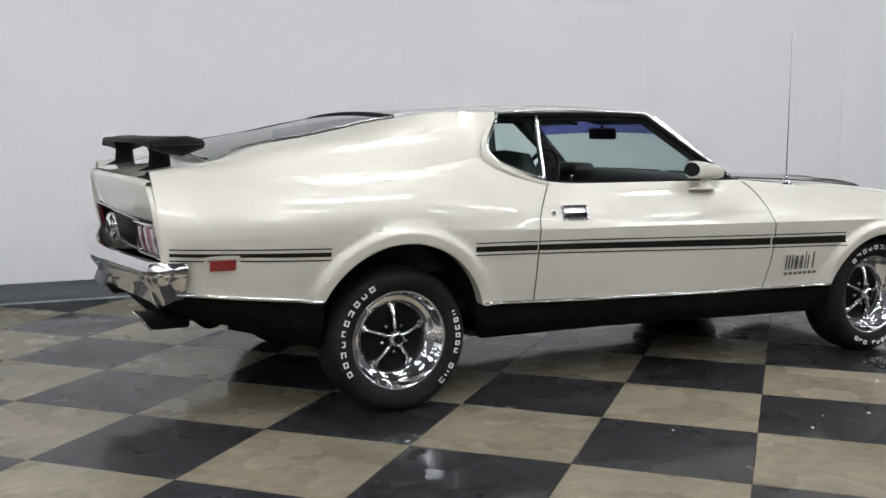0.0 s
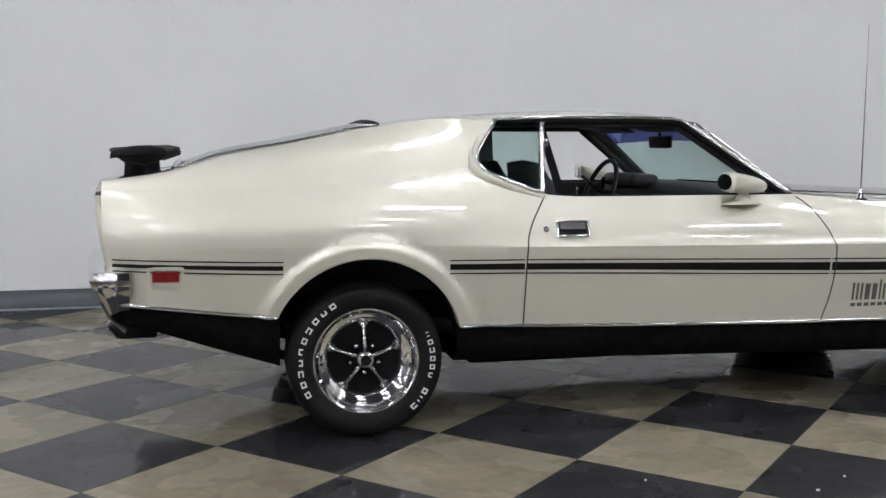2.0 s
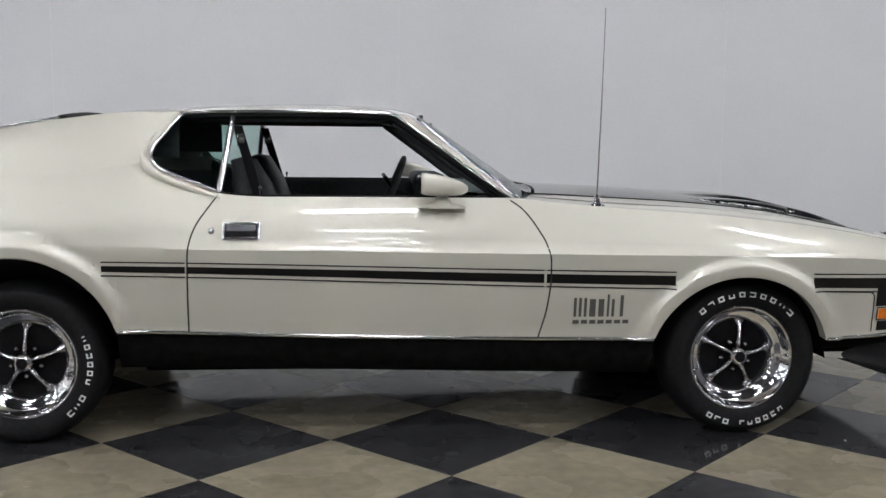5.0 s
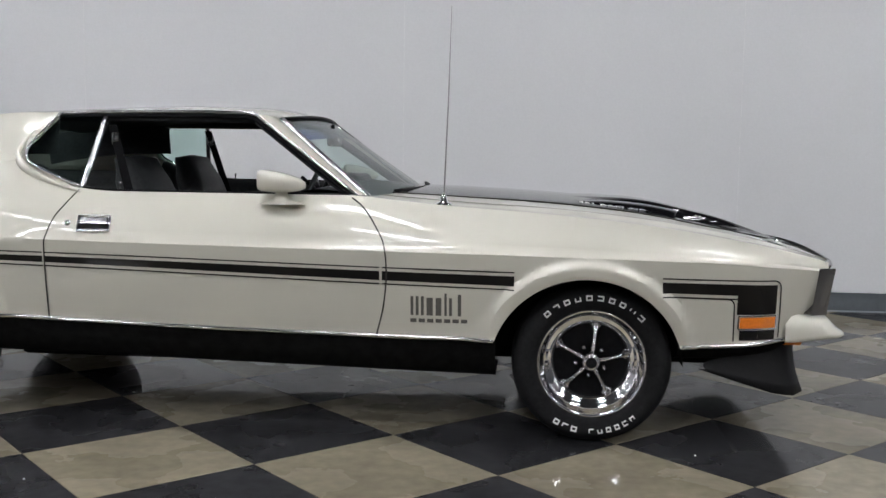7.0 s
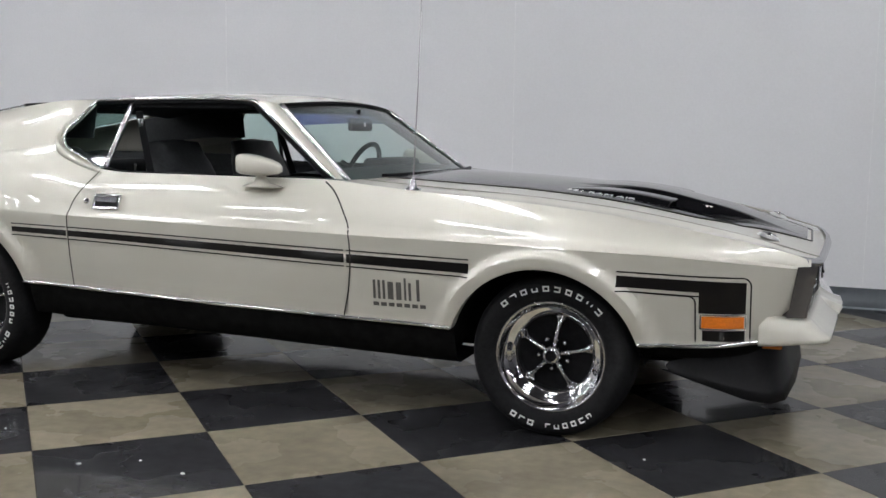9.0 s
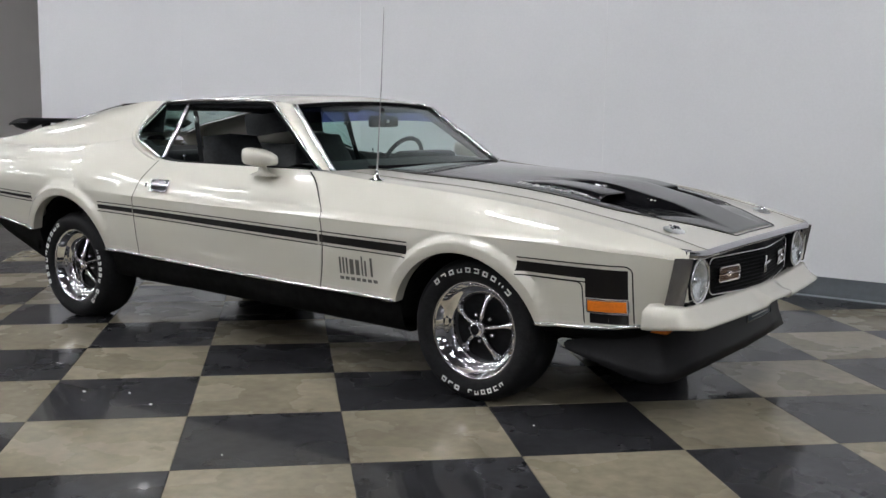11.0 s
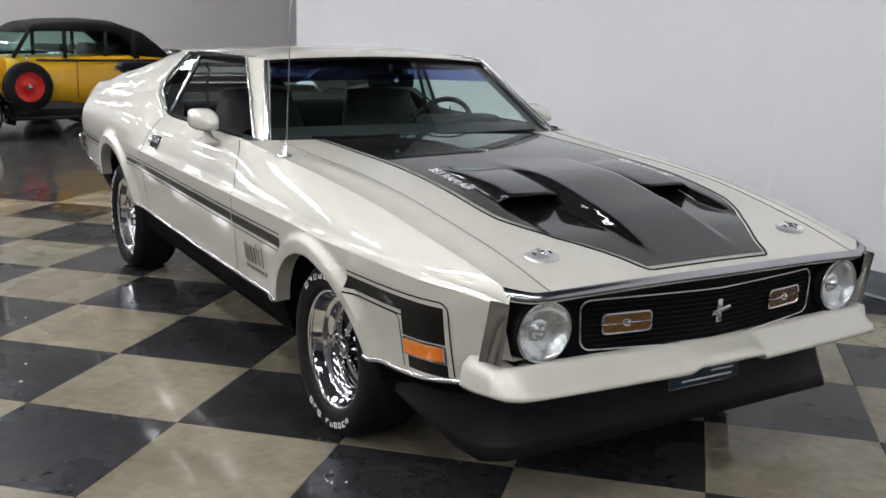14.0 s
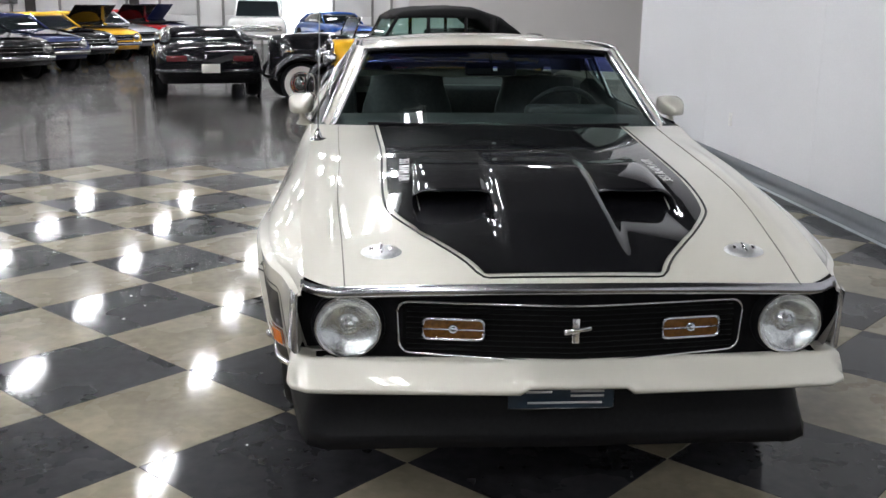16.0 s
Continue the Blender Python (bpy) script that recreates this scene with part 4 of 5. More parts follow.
rows = []
for x, z in ((-0.955, 0.990), (-0.978, 0.985), (-0.984, 0.968), (-0.976, 0.93), (-0.968, 0.88), (-0.965, 0.84), (-0.945, 0.818)):
    half = side_w(-0.97, min(z, 0.968)) - 0.005
    rows.append([(x, k * half, z - 0.016 * abs(k) ** 3 * (z > 0.96)) for k in np.linspace(-1, 1, 40)])
part("tail_panel", leaned(grid(rows)), PAINT, CAR, "cream concave tail panel")
for sgn in (-1, 1):
    rows = [[(x, sgn * w, z) for x, w in ((-0.97, side_w(-0.97, z)), (-0.985, side_w(-0.97, z) - 0.008), (-0.985, side_w(-0.97, z) - 0.03), (-0.94, side_w(-0.97, z) - 0.04))] for z in np.linspace(0.57, 0.955, 14)]
    part("quarter_end", leaned(grid(rows)), PAINT, CAR)
    y0 = 0.672
    tl = part("tail_lamp", leaned(box((-0.955, sgn * y0, 0.747), (0.02, 0.27, 0.115), 0.01)), RED_DARK, CAR, "dark red three-part tail lamp")
    for k in (-1, 0, 1):
        part("lamp_lens", leaned(box((-0.966, sgn * (y0 + k * 0.086), 0.747), (0.012, 0.076, 0.10), 0.008)), PALE if k == 0 else RED_DARK, tl)
    part("lamp_frame", leaned(tube_along([(-0.972, sgn * (y0 + a), 0.747 + b) for a, b in ((-0.138, -0.06), (0.138, -0.06), (0.138, 0.06), (-0.138, 0.06))], 0.006, 6, True)), CHROME, tl)
part("tail_applique", leaned(box((-0.950, 0, 0.742), (0.012, 1.66, 0.155), 0.004)), SATIN, CAR, "black honeycomb tail applique")
part("applique_trim", leaned(tube_along([(-0.962, y, z) for y, z in ((-0.55, 0.68), (0.55, 0.68), (0.55, 0.812), (-0.55, 0.812))], 0.005, 6, True)), CHROME, CAR)
fc = part("fuel_cap", leaned(lathe([(0, -0.985), (0.035, -0.983), (0.055, -0.975), (0.062, -0.962), (0.062, -0.95)], 28, "x", (0, 0.0, 0.742))), CHROME, CAR, "round chrome fuel cap")
part("cap_centre", leaned(lathe([(0, -0.990), (0.03, -0.988), (0.034, -0.98)], 24, "x", (0, 0.0, 0.742))), GUNMETAL, fc)
# rear bumper
pts = [(-0.87, -0.892), (-0.91, -0.896), (-0.95, -0.893), (-0.99, -0.87), (-1.012, -0.81), (-1.045, -0.6), (-1.085, -0.3), (-1.10, 0)]
pts = samples(pts + [(x, -y) for x, y in reversed(pts[:-1])], 0.025)
rows = []
for i, (x, y) in enumerate(pts):
    a, b = pts[max(i - 1, 0)], pts[min(i + 1, len(pts) - 1)]
    d = Vector((b[0] - a[0], b[1] - a[1])).normalized()
    out = Vector((-d.y, d.x))
    out = out if out.x * -1 + (out.y * (1 if y > 0 else -1)) * 0.3 > 0 else -out
    side_k = 1 - smooth(-0.99, -0.88, x)
    lo = 0.555 - 0.02 * side_k
    rows.append([(x + out.x * k, y + out.y * k, z) for k, z in ((-0.06, 0.672), (-0.015, 0.684), (0.004, 0.676), (0.008, 0.640), (-0.004, 0.605), (-0.025, 0.575), (-0.055, lo - 0.02))])
part("rear_bumper", grid(rows), CHROME, CAR, "chrome rear bumper with wrapped corners")
part("rear_valance", grid([[(x, y, z) for x, z in ((-0.96, 0.60), (-0.985, 0.56), (-0.96, 0.50), (-0.90, 0.44))] for y in np.linspace(-0.80, 0.80, 20)]), PAINT, CAR, "cream rear valance")
part("rear_plate", box((-1.055, -0.05, 0.555), (0.006, 0.30, 0.12), 0.004, pose(0, 0, 0, 0, 20, 0)), PLATE, CAR, "dark rear plate")
for sgn in (-1, 1):
    q = box((-0.885, sgn * 0.50, 0.405), (0.17, 0.17, 0.055), 0.012)
    for v in q.verts:
        v.co.x -= (v.co.z - 0.405) * 0.8 if v.co.x < -0.88 else 0
    ex = part("exhaust_tip", q, GUNMETAL, CAR, "black rectangular exhaust tip with bright rim")
    part("tip_rim", tube_along([(-0.972 - 0.8 * b, sgn * 0.50 + a, 0.405 + b) for a, b in ((-0.082, -0.025), (0.082, -0.025), (0.082, 0.025), (-0.082, 0.025))], 0.005, 6, True), CHROME, ex)
# wing on two feet
middle = [(-0.975, 1.122), (-0.965, 1.131), (-0.88, 1.136), (-0.80, 1.138), (-0.765, 1.128), (-0.772, 1.114), (-0.88, 1.106), (-0.965, 1.112)]
tip = [(-0.948, 1.112), (-0.935, 1.124), (-0.87, 1.138), (-0.80, 1.141), (-0.745, 1.130), (-0.740, 1.090), (-0.82, 1.060), (-0.90, 1.074)]
rows = []
for y in np.linspace(-0.66, 0.66, 61):
    s = abs(y) / 0.66
    f = smooth(0.62, 0.97, s)
    out = 0.022 * max(0, (s - 0.94) / 0.06) ** 2
    rows.append([(a[0] + (b[0] - a[0]) * f, y, a[1] + (b[1] - a[1]) * f + (out if b[1] < 1.1 else -out)) for a, b in zip(middle, tip)])
bm = bmesh.new()
vs = add_grid(bm, rows, False, True)
bm.faces.new(vs[0])
bm.faces.new(vs[-1])
wg = part("rear_wing", weld(bm), SATIN, CAR, "satin black rear deck wing")
for sgn in (-1, 1):
    rows = [[(-0.875 + a * math.cos(k * math.tau / 16), sgn * 0.44 + 0.8 * b * math.sin(k * math.tau / 16), z) for k in range(16)] for z, a, b in ((0.985, 0.10, 0.055), (1.002, 0.085, 0.045), (1.02, 0.045, 0.022), (1.07, 0.040, 0.018), (1.11, 0.05, 0.026))]
    part("wing_foot", weld(grid(rows, False, True)), SATIN, wg)

# front end stretched sideways, evenly towards the lip, to fit the camera's view
for ob in CAR.children_recursive:
    if ob.data and ob.name.split(".")[0] not in ("windshield", "tint_band", "pillar_trim", "front_pillar", "wheel_housing", "underbody"):
        for v in ob.data.vertices:
            v.co.y *= 1 + 0.055 * smooth(2.4, 3.3, v.co.x)

# ---- wheels ----
HUB_Z = 0.304


def wheel(x, sgn, text_turn, spoke_turn):
    m = pose(x, 0, HUB_Z)

    def placed(bm):
        bmesh.ops.transform(bm, matrix=m, verts=bm.verts)
        return bm if sgn < 0 else mirror_y(bm)

    rim = part("wheel", placed(lathe([(0.198, -0.840), (0.206, -0.851), (0.211, -0.846), (0.208, -0.836), (0.194, -0.826), (0.187, -0.806), (0.177, -0.801), (0.168, -0.797), (0.153, -0.790), (0.143, -0.775), (0.138, -0.745)], 64)), CHROME, CAR, "chrome five-spoke wheel")
    part("wheel_centre", placed(lathe([(0.0, -0.752), (0.10, -0.752), (0.140, -0.756)], 48)), GUNMETAL, rim, "dark painted wheel centre")
    ty = lathe([(0.205, -0.840), (0.212, -0.856), (0.222, -0.863), (0.245, -0.870), (0.262, -0.870), (0.279, -0.866), (0.296, -0.848), (0.305, -0.825), (0.3085, -0.79), (0.310, -0.74), (0.3085, -0.69), (0.30, -0.655), (0.28, -0.635), (0.21, -0.645)], 72)
    for v in ty.verts:
        v.co.z = max(v.co.z, -HUB_Z + 0.001)
    part("tyre", placed(ty), RUBBER, rim, "black tyre with raised white lettering")
    groove = bmesh.new()
    for k in range(5):
        a = math.radians(90 + 72 * k + spoke_turn)
        d, n = Vector((math.cos(a), 0, math.sin(a))), Vector((-math.sin(a), 0, math.cos(a)))
        rows = []
        for r, hw, y in ((0.030, 0.013, -0.806), (0.06, 0.0095, -0.806), (0.09, 0.0085, -0.796), (0.118, 0.010, -0.784), (0.134, 0.020, -0.774), (0.146, 0.034, -0.770)):
            rows.append([d * r + n * hw * q + Vector((0, y + 0.014 * abs(q) ** 2, 0)) for q in (-1, -0.6, -0.2, 0.2, 0.6, 1)])
        bm = bmesh.new()
        add_grid(bm, rows)
        ret = bmesh.ops.extrude_face_region(bm, geom=bm.faces[:])
        for v in [g for g in ret["geom"] if isinstance(g, bmesh.types.BMVert)]:
            v.co.y += 0.018
        bmesh.ops.recalc_face_normals(bm, faces=bm.faces)
        part("spoke", placed(bm), CHROME, rim)
        q = lathe([(0.0, -0.792), (0.006, -0.790), (0.009, -0.78), (0.010, -0.752)], 10, "y", (math.cos(a + 0.63) * 0.058, 0, math.sin(a + 0.63) * 0.058))
        part("lug_nut", placed(q), CHROME, rim)
    hub = part("hub_cap", placed(lathe([(0.0, -0.836), (0.020, -0.835), (0.027, -0.832), (0.033, -0.826), (0.036, -0.806)], 28)), CHROME, rim)
    part("hub_disc", placed(lathe([(0.0, -0.8375), (0.021, -0.8365)], 24)), GUNMETAL, hub)
    # tyre lettering: plain raised white blocks in two arcs
    for start, count, step, size in ((132 + text_turn, 10, -9.6, 1.0), (-52 + text_turn, 6, -7.4, 0.8), (-104 + text_turn, 3, -8.0, 0.95)):
        for k in range(count):
            a = radians(start + step * k)
            d, n = Vector((math.cos(a), 0, math.sin(a))), Vector((-math.sin(a), 0, math.cos(a)))
            block = bmesh.new()
            for r0, r1, h0, h1 in ((0.2480, 0.2530, -0.0120, 0.0120), (0.2635, 0.2685, -0.0120, 0.0120), (0.2530, 0.2635, -0.0120, -0.0070), (0.2530, 0.2635, 0.0070, 0.0120)):
                if (k * 7 + int(start)) % 5 == 3 and r0 > 0.26 or (k * 5 + int(start)) % 4 == 1 and h0 > 0 or (k * 3 + int(start)) % 7 == 2 and r0 < 0.25:
                    continue
                q = [d * r + n * h * size + Vector((0, -0.8725, 0)) for r, h in ((r0, h0), (r1, h0), (r1, h1), (r0, h1))]
                b = [p + Vector((0, 0.006, 0)) for p in q]
                qv, bv = [block.verts.new(p) for p in q], [block.verts.new(p) for p in b]
                block.faces.new(qv)
                for e in range(4):
                    block.faces.new((qv[e], bv[e], bv[(e + 1) % 4], qv[(e + 1) % 4]))
            part("letter_block", placed(block), LETTER, rim, smooth=False)
    return rim


for sgn in (-1, 1):
    wheel(0.0, sgn, 75, 0)
    wheel(2.769, sgn, 0, -8)

# ---- cabin ----
for sgn in (-1, 1):
    rows = [[(x, sgn * w, z) for w, z in ((w_belt(x) - 0.012, z_belt(x)), (w_belt(x) - 0.06, z_belt(x) + 0.002), (w_belt(x) - 0.09, z_belt(x) - 0.03), (w_belt(x) - 0.10, 0.7), (w_belt(x) - 0.10, 0.42))] for x in np.linspace(0.5, 1.9, 16)]
    dp = part("door_panel", grid(rows), VINYL, CAR, "black vinyl door panel")
    part("lock_knob", lathe([(0.003, 0), (0.003, 0.022), (0.006, 0.026), (0.005, 0.036), (0, 0.038)], 10, "z", (0.88, sgn * 0.775, 0.935)), TRIM, dp)
    rows = [[(x, sgn * w, z) for w, z in ((0.77, 0.98), (0.66, 0.97), (0.64, 0.55))] for x in np.linspace(-0.6, 0.55, 8)]
    part("quarter_trim", grid(rows), VINYL, CAR, "black quarter trim panel")
    rows = [[(x, sgn * (e_w(x) - 0.005 + 0.03 * k), e_z(x) - 0.015 - 0.16 * k) for k in (0, 0.5, 1)] for x in np.linspace(-0.1, 0.56, 8)]
    part("pillar_lining", grid(rows), VINYL, CAR)
    path = [Vector((1.83 + (1.40 - 1.83) * t, sgn * (0.735 + (0.60 - 0.735) * t), 0.915 + (1.225 - 0.915) * t)) for t in np.linspace(0, 1, 8)]
    part("pillar_lining", tube_along(path, 0.022, 8), VINYL, CAR)
    part("pillar_lining", tube_along([(x, sgn * 0.605, 1.232) for x in np.linspace(0.55, 1.40, 8)], 0.020, 8), VINYL, CAR)
    # shoulder belt
    part("seat_belt", grid([[(0.78 + 0.10 * t + 0.012 * k, sgn * (0.61 + 0.04 * t), 1.20 - 0.34 * t) for k in (-1.6, 1.6)] for t in np.linspace(0, 1, 6)]), SATIN, CAR, "dark grey shoulder belt")
    part("belt_buckle", box((0.793, sgn * 0.612, 1.145), (0.03, 0.012, 0.05), 0.003), TRIM, CAR)
part("cabin_floor", box((0.9, 0, 0.40), (2.4, 1.40, 0.04), 0), CARPET, CAR, "black carpeted cabin floor")


def seat(sgn):
    m = pose(0, sgn * 0.36, 0)

    def put(bm):
        bmesh.ops.transform(bm, matrix=m, verts=bm.verts)
        return bm

    rows = []
    for t in np.linspace(0, 1, 12):
        x, z = 0.98 - 0.20 * t, 0.50 + 0.56 * t
        hw = 0.245 - 0.05 * smooth(0.65, 1.0, t)
        th = 0.075 - 0.03 * smooth(0.8, 1, t)
        rows.append([(x + th * math.cos(a) * (1 if math.cos(a) > 0 else 1.1), hw * math.copysign(abs(math.sin(a)) ** 0.6, math.sin(a)), z) for a in np.linspace(0, math.tau, 21)[:-1]])
    rows.append([(0.775, 0, 1.075)] * 20)
    s = part("bucket_seat", put(weld(grid(rows, False, True))), VINYL, CAR, "black vinyl high-back bucket seat")
    bm = box((1.15, 0, 0.54), (0.5, 0.48, 0.16), 0.05)
    part("seat_cushion", put(bm), VINYL, s)
    for k in (-1, 0, 1):
        part("seat_pleat", put(tube_along([(1.055 - 0.19 * t, k * 0.09, 0.53 + 0.42 * t) for t in np.linspace(0, 1, 6)], 0.012, 6)), VINYL, s)


for sgn in (-1, 1):
    seat(sgn)
bm = box((0.18, 0, 0.56), (0.5, 1.15, 0.16), 0.05)
add_box(bm, (-0.05, 0, 0.74), (0.14, 1.15, 0.42), 0.05, pose(0, 0, 0, 0, -18, 0))
part("rear_seat", bm, VINYL, CAR, "black vinyl rear bench")
part("parcel_shelf", grid([[(x, y, 0.93 + 0.02 * (x < -0.3)) for y in (-0.64, 0.64)] for x in (-0.7, -0.4, -0.1)]), CARPET, CAR)
prof = [(1.95, 0.912), (1.80, 0.942), (1.66, 0.952), (1.58, 0.935), (1.55, 0.90), (1.57, 0.80), (1.60, 0.66), (1.75, 0.60)]
rows = [[(x + 0.05 * (1 - (y / 0.72) ** 2), y, z + 0.012 * (1 - (y / 0.72) ** 2)) for x, z in prof] for y in np.linspace(-0.72, 0.72, 24)]
da = part("dashboard", grid(rows), VINYL, CAR, "black padded dashboard")
hood_ = part("instrument_hood", box((1.60, 0.38, 0.955), (0.16, 0.42, 0.07), 0.03), VINYL, da)
st = tube_along([(0.19 * math.cos(a) * 0.35 + 1.42, 0.38 + 0.185 * math.sin(a), 0.885 + 0.185 * math.cos(a) * 0.93) for a in np.linspace(0, math.tau, 33)[:-1]], 0.013, 8, True)
sw = part("steering_wheel", st, VINYL, CAR, "black three-spoke steering wheel")
for a in (90, 210, 330):
    part("wheel_spoke", tube_along([(1.44, 0.38, 0.885), (1.42 + 0.066 * math.sin(radians(a)), 0.38 + 0.18 * math.cos(radians(a)), 0.885 - 0.17 * math.sin(radians(a)))], 0.01, 6), GUNMETAL, sw)
part("steering_column", tube_along([(1.43, 0.38, 0.88), (1.75, 0.38, 0.76)], 0.035, 10), VINYL, sw)
part("centre_console", box((1.15, 0, 0.52), (0.9, 0.2, 0.22), 0.03), VINYL, CAR)
rm = part("rear_view_mirror", box((1.595, 0, 1.155), (0.025, 0.24, 0.062), 0.012), SATIN, CAR, "black interior mirror")
part("mirror_stem", tube_along([(1.60, 0, 1.16), (1.585, 0, 1.225)], 0.009, 8), SATIN, rm)
part("mirror_sticker", box((1.6105, 0.02, 1.158), (0.002, 0.02, 0.02), 0), SILVER, rm)
for sgn in (-1, 1):
    part("sun_visor", box((1.42, sgn * 0.30, 1.225), (0.16, 0.42, 0.018), 0.006, pose(0, 0, 0, 0, 12, 0)), VINYL, CAR)

# ---- things on the white wall ----
def wall_socket(x, z):
    t = thing("wall_socket", "white double power socket on the white wall", "socket", "sockets on the wall", at=pose(x, WALL_Y, z))
    part("plate", box((0, -0.004, 0), (0.075, 0.008, 0.118), 0.003), LETTER, t)
    for dz in (-0.028, 0.028):
        part("outlet", box((0, -0.009, dz), (0.036, 0.004, 0.03), 0.0015), HOUSING, t)


for x, z in ((0.62, 0.50), (2.40, 0.55), (-2.6, 0.45)):
    wall_socket(x, z)
WALLSEAM = material("wall_panel_joint", (0.71, 0.715, 0.73), 0.7, grain=0.05)
for x in (-3.32, -0.88, 1.56, 4.0, 6.44):
    tagged(mesh_object("trim", box((x, WALL_Y - 0.0008, TOP / 2 + 0.07), (0.006, 0.0016, TOP - 0.14)), WALLSEAM, smooth=False), "faint joint between wall panels", "wall joint", kind="structure")

# ---- chips on the floor ----
CHIP = material("white_chip", (0.7, 0.7, 0.68), 0.6, grain=0.1, grain_scale=300)
rng = random.Random(5)
for x, y, r in ((1.38, -1.765, 0.009), (1.757, -1.712, 0.010), (1.55, -1.66, 0.006), (3.15, -0.98, 0.006), (0.86, -1.55, 0.005), (2.45, -1.95, 0.005)):
    bm = bmesh.new()
    n = 7
    ring = [Vector((x + r * rng.uniform(0.6, 1.1) * math.cos(k * math.tau / n), y + r * rng.uniform(0.5, 1.0) * math.sin(k * math.tau / n), 0)) for k in range(n)]
    low = [bm.verts.new(p) for p in ring]
    high = [bm.verts.new(Vector((x, y, 0.004)).lerp(p + Vector((0, 0, 0.003)), 0.7)) for p in ring]
    bm.faces.new(high)
    for k in range(n):
        bm.faces.new((low[k], low[(k + 1) % n], high[(k + 1) % n], high[k]))
    tagged(mesh_object("paper_chip", bm, CHIP, smooth=False), "tiny white chip lying on the tiles", "chip", "chips on the floor")

# ---- far hall wall: posts, ribs, panels, small windows ----
POST = material("dark_post_paint", (0.045, 0.04, 0.037), 0.5, grain=0.15, stain=0.2)
PANEL = material("hall_door_white", (0.66, 0.65, 0.64), 0.55, grain=0.03, stain=0.06, stain_scale=1.3)
RIB = material("grey_panel_joint", (0.22, 0.21, 0.20), 0.6, grain=0.1)
GREYWIN = material("grey_window", (0.16, 0.16, 0.165), 0.3, grain=0.1, stain=0.1)
DAY = material("daylit_opening", (0.9, 0.95, 1.0), 0.5, emit=5.0)
for y in (-11.5, -8.2, -15.1):
    p = thing("steel_post", "dark brown painted steel building post against the hall wall", "post", "hall posts", at=pose(HALL_X + 0.25, y, 0))
    part("web", box((0, 0, TOP / 2), (0.24, 0.05, TOP), 0.004), POST, p)
    for k in (-1, 1):
        part("flange", box((k * 0.12, 0, TOP / 2), (0.03, 0.26, TOP), 0.004), POST, p)


def hall_door(y, width, window, blinds):
    t = thing("hall_door", "tall white sectional hall door, closed", "door", "doors of the far wall", at=pose(HALL_X, y, 0))
    for z0 in (0.0, 0.92, 1.84, 2.76, 3.68):
        part("panel", box((0.03, 0, z0 + 0.46), (0.05, width - 0.04, 0.90), 0.006), PANEL, t)
    for k in (-1, 1):
        part("door_frame", box((0.05, k * (width / 2 + 0.02), 2.3), (0.10, 0.08, 4.6), 0.005), RIB, t)
    if window:
        w = part("window", box((0.065, 0.1, 2.30), (0.03, 0.66, 0.62), 0.01), GREYWIN, t, "small grey window high in the door")
        part("window_frame", tube_along([(0.085, 0.1 + a, 2.30 + b) for a, b in ((-0.38, -0.32), (0.38, -0.32), (0.38, 0.32), (-0.38, 0.32))], 0.02, 4, True), PANEL, w)
        if blinds:
            for k in range(9):
                part("blind_slat", box((0.09, 0.1, 2.04 + k * 0.065), (0.02, 0.70, 0.045), 0.004, pose(0, 0, 0, 0, 30, 0)), LETTER, w)


for y, w, win, bl in ((-13.3, 2.2, 0, 0), (-9.55, 2.1, 0, 0), (-6.8, 1.2, 0, 0), (-4.75, 1.2, 1, 0), (-2.95, 1.3, 0, 0), (-1.1, 1.25, 1, 1), (0.8, 1.2, 0, 0)):
    hall_door(y, w, win, bl)
dd = thing("daylit_doorway", "bright daylit doorway glowing behind the parked pickup", "doorway", at=pose(HALL_X, -2.95, 0))
part("opening", box((0.09, 0.3, 0.82), (0.03, 1.5, 1.60), 0.004), DAY, dd)
ex = thing("exit_sign", "small red exit sign on the hall wall", "sign", at=pose(HALL_X + 0.03, -12.3, 1.95))
part("sign_face", box((0.02, 0, 0), (0.04, 0.34, 0.17), 0.008), material("red_sign", (0.75, 0.06, 0.05), 0.4, emit=0.6), ex)
part("wall_box", box((0.02, -0.05, -0.55), (0.1, 0.75, 0.4), 0.01), GREYWIN, ex)

# ---- other cars ----
def car_paint(name, color, coat=1.0):
    return material(name, color, 0.35, 0.05, coat, grain=0.04, grain_scale=300, spec=0.05)


P_BLACK = car_paint("gloss_black", (0.006, 0.006, 0.008))
P_YELLOW = car_paint("gloss_yellow", (0.78, 0.42, 0.02))
P_RED = car_paint("gloss_red", (0.45, 0.012, 0.015))
P_NAVY = car_paint("gloss_navy", (0.012, 0.018, 0.07))
P_BLUE = car_paint("gloss_blue", (0.02, 0.08, 0.32))
P_WHITE = car_paint("gloss_white", (0.72, 0.72, 0.70))
P_SILVER = car_paint("gloss_silver", (0.42, 0.42, 0.43))
P_GREEN = car_paint("gloss_green", (0.02, 0.05, 0.035))
FABRIC = material("black_canvas", (0.012, 0.012, 0.013), 0.8, grain=0.25, grain_scale=150, bump=0.2, bump_scale=150, spec=0.2)
WHITEWALL = material("whitewall_rubber", (0.74, 0.72, 0.66), 0.5, grain=0.05, stain=0.06, stain_scale=6)
RIMRED = car_paint("rim_red", (0.60, 0.02, 0.015))
DARKGLASS = material("dark_car_glass", (0.012, 0.016, 0.018), 0.04, coat=1.0, grain=0.1, spec=0.6)


def loft(sections, close=True):
    """A body lofted through rings of points, capped at both ends."""
    bm = bmesh.new()
    vs = add_grid(bm, sections, False, True)
    bm.faces.new(vs[0])
    bm.faces.new(vs[-1])
    return weld(bm)


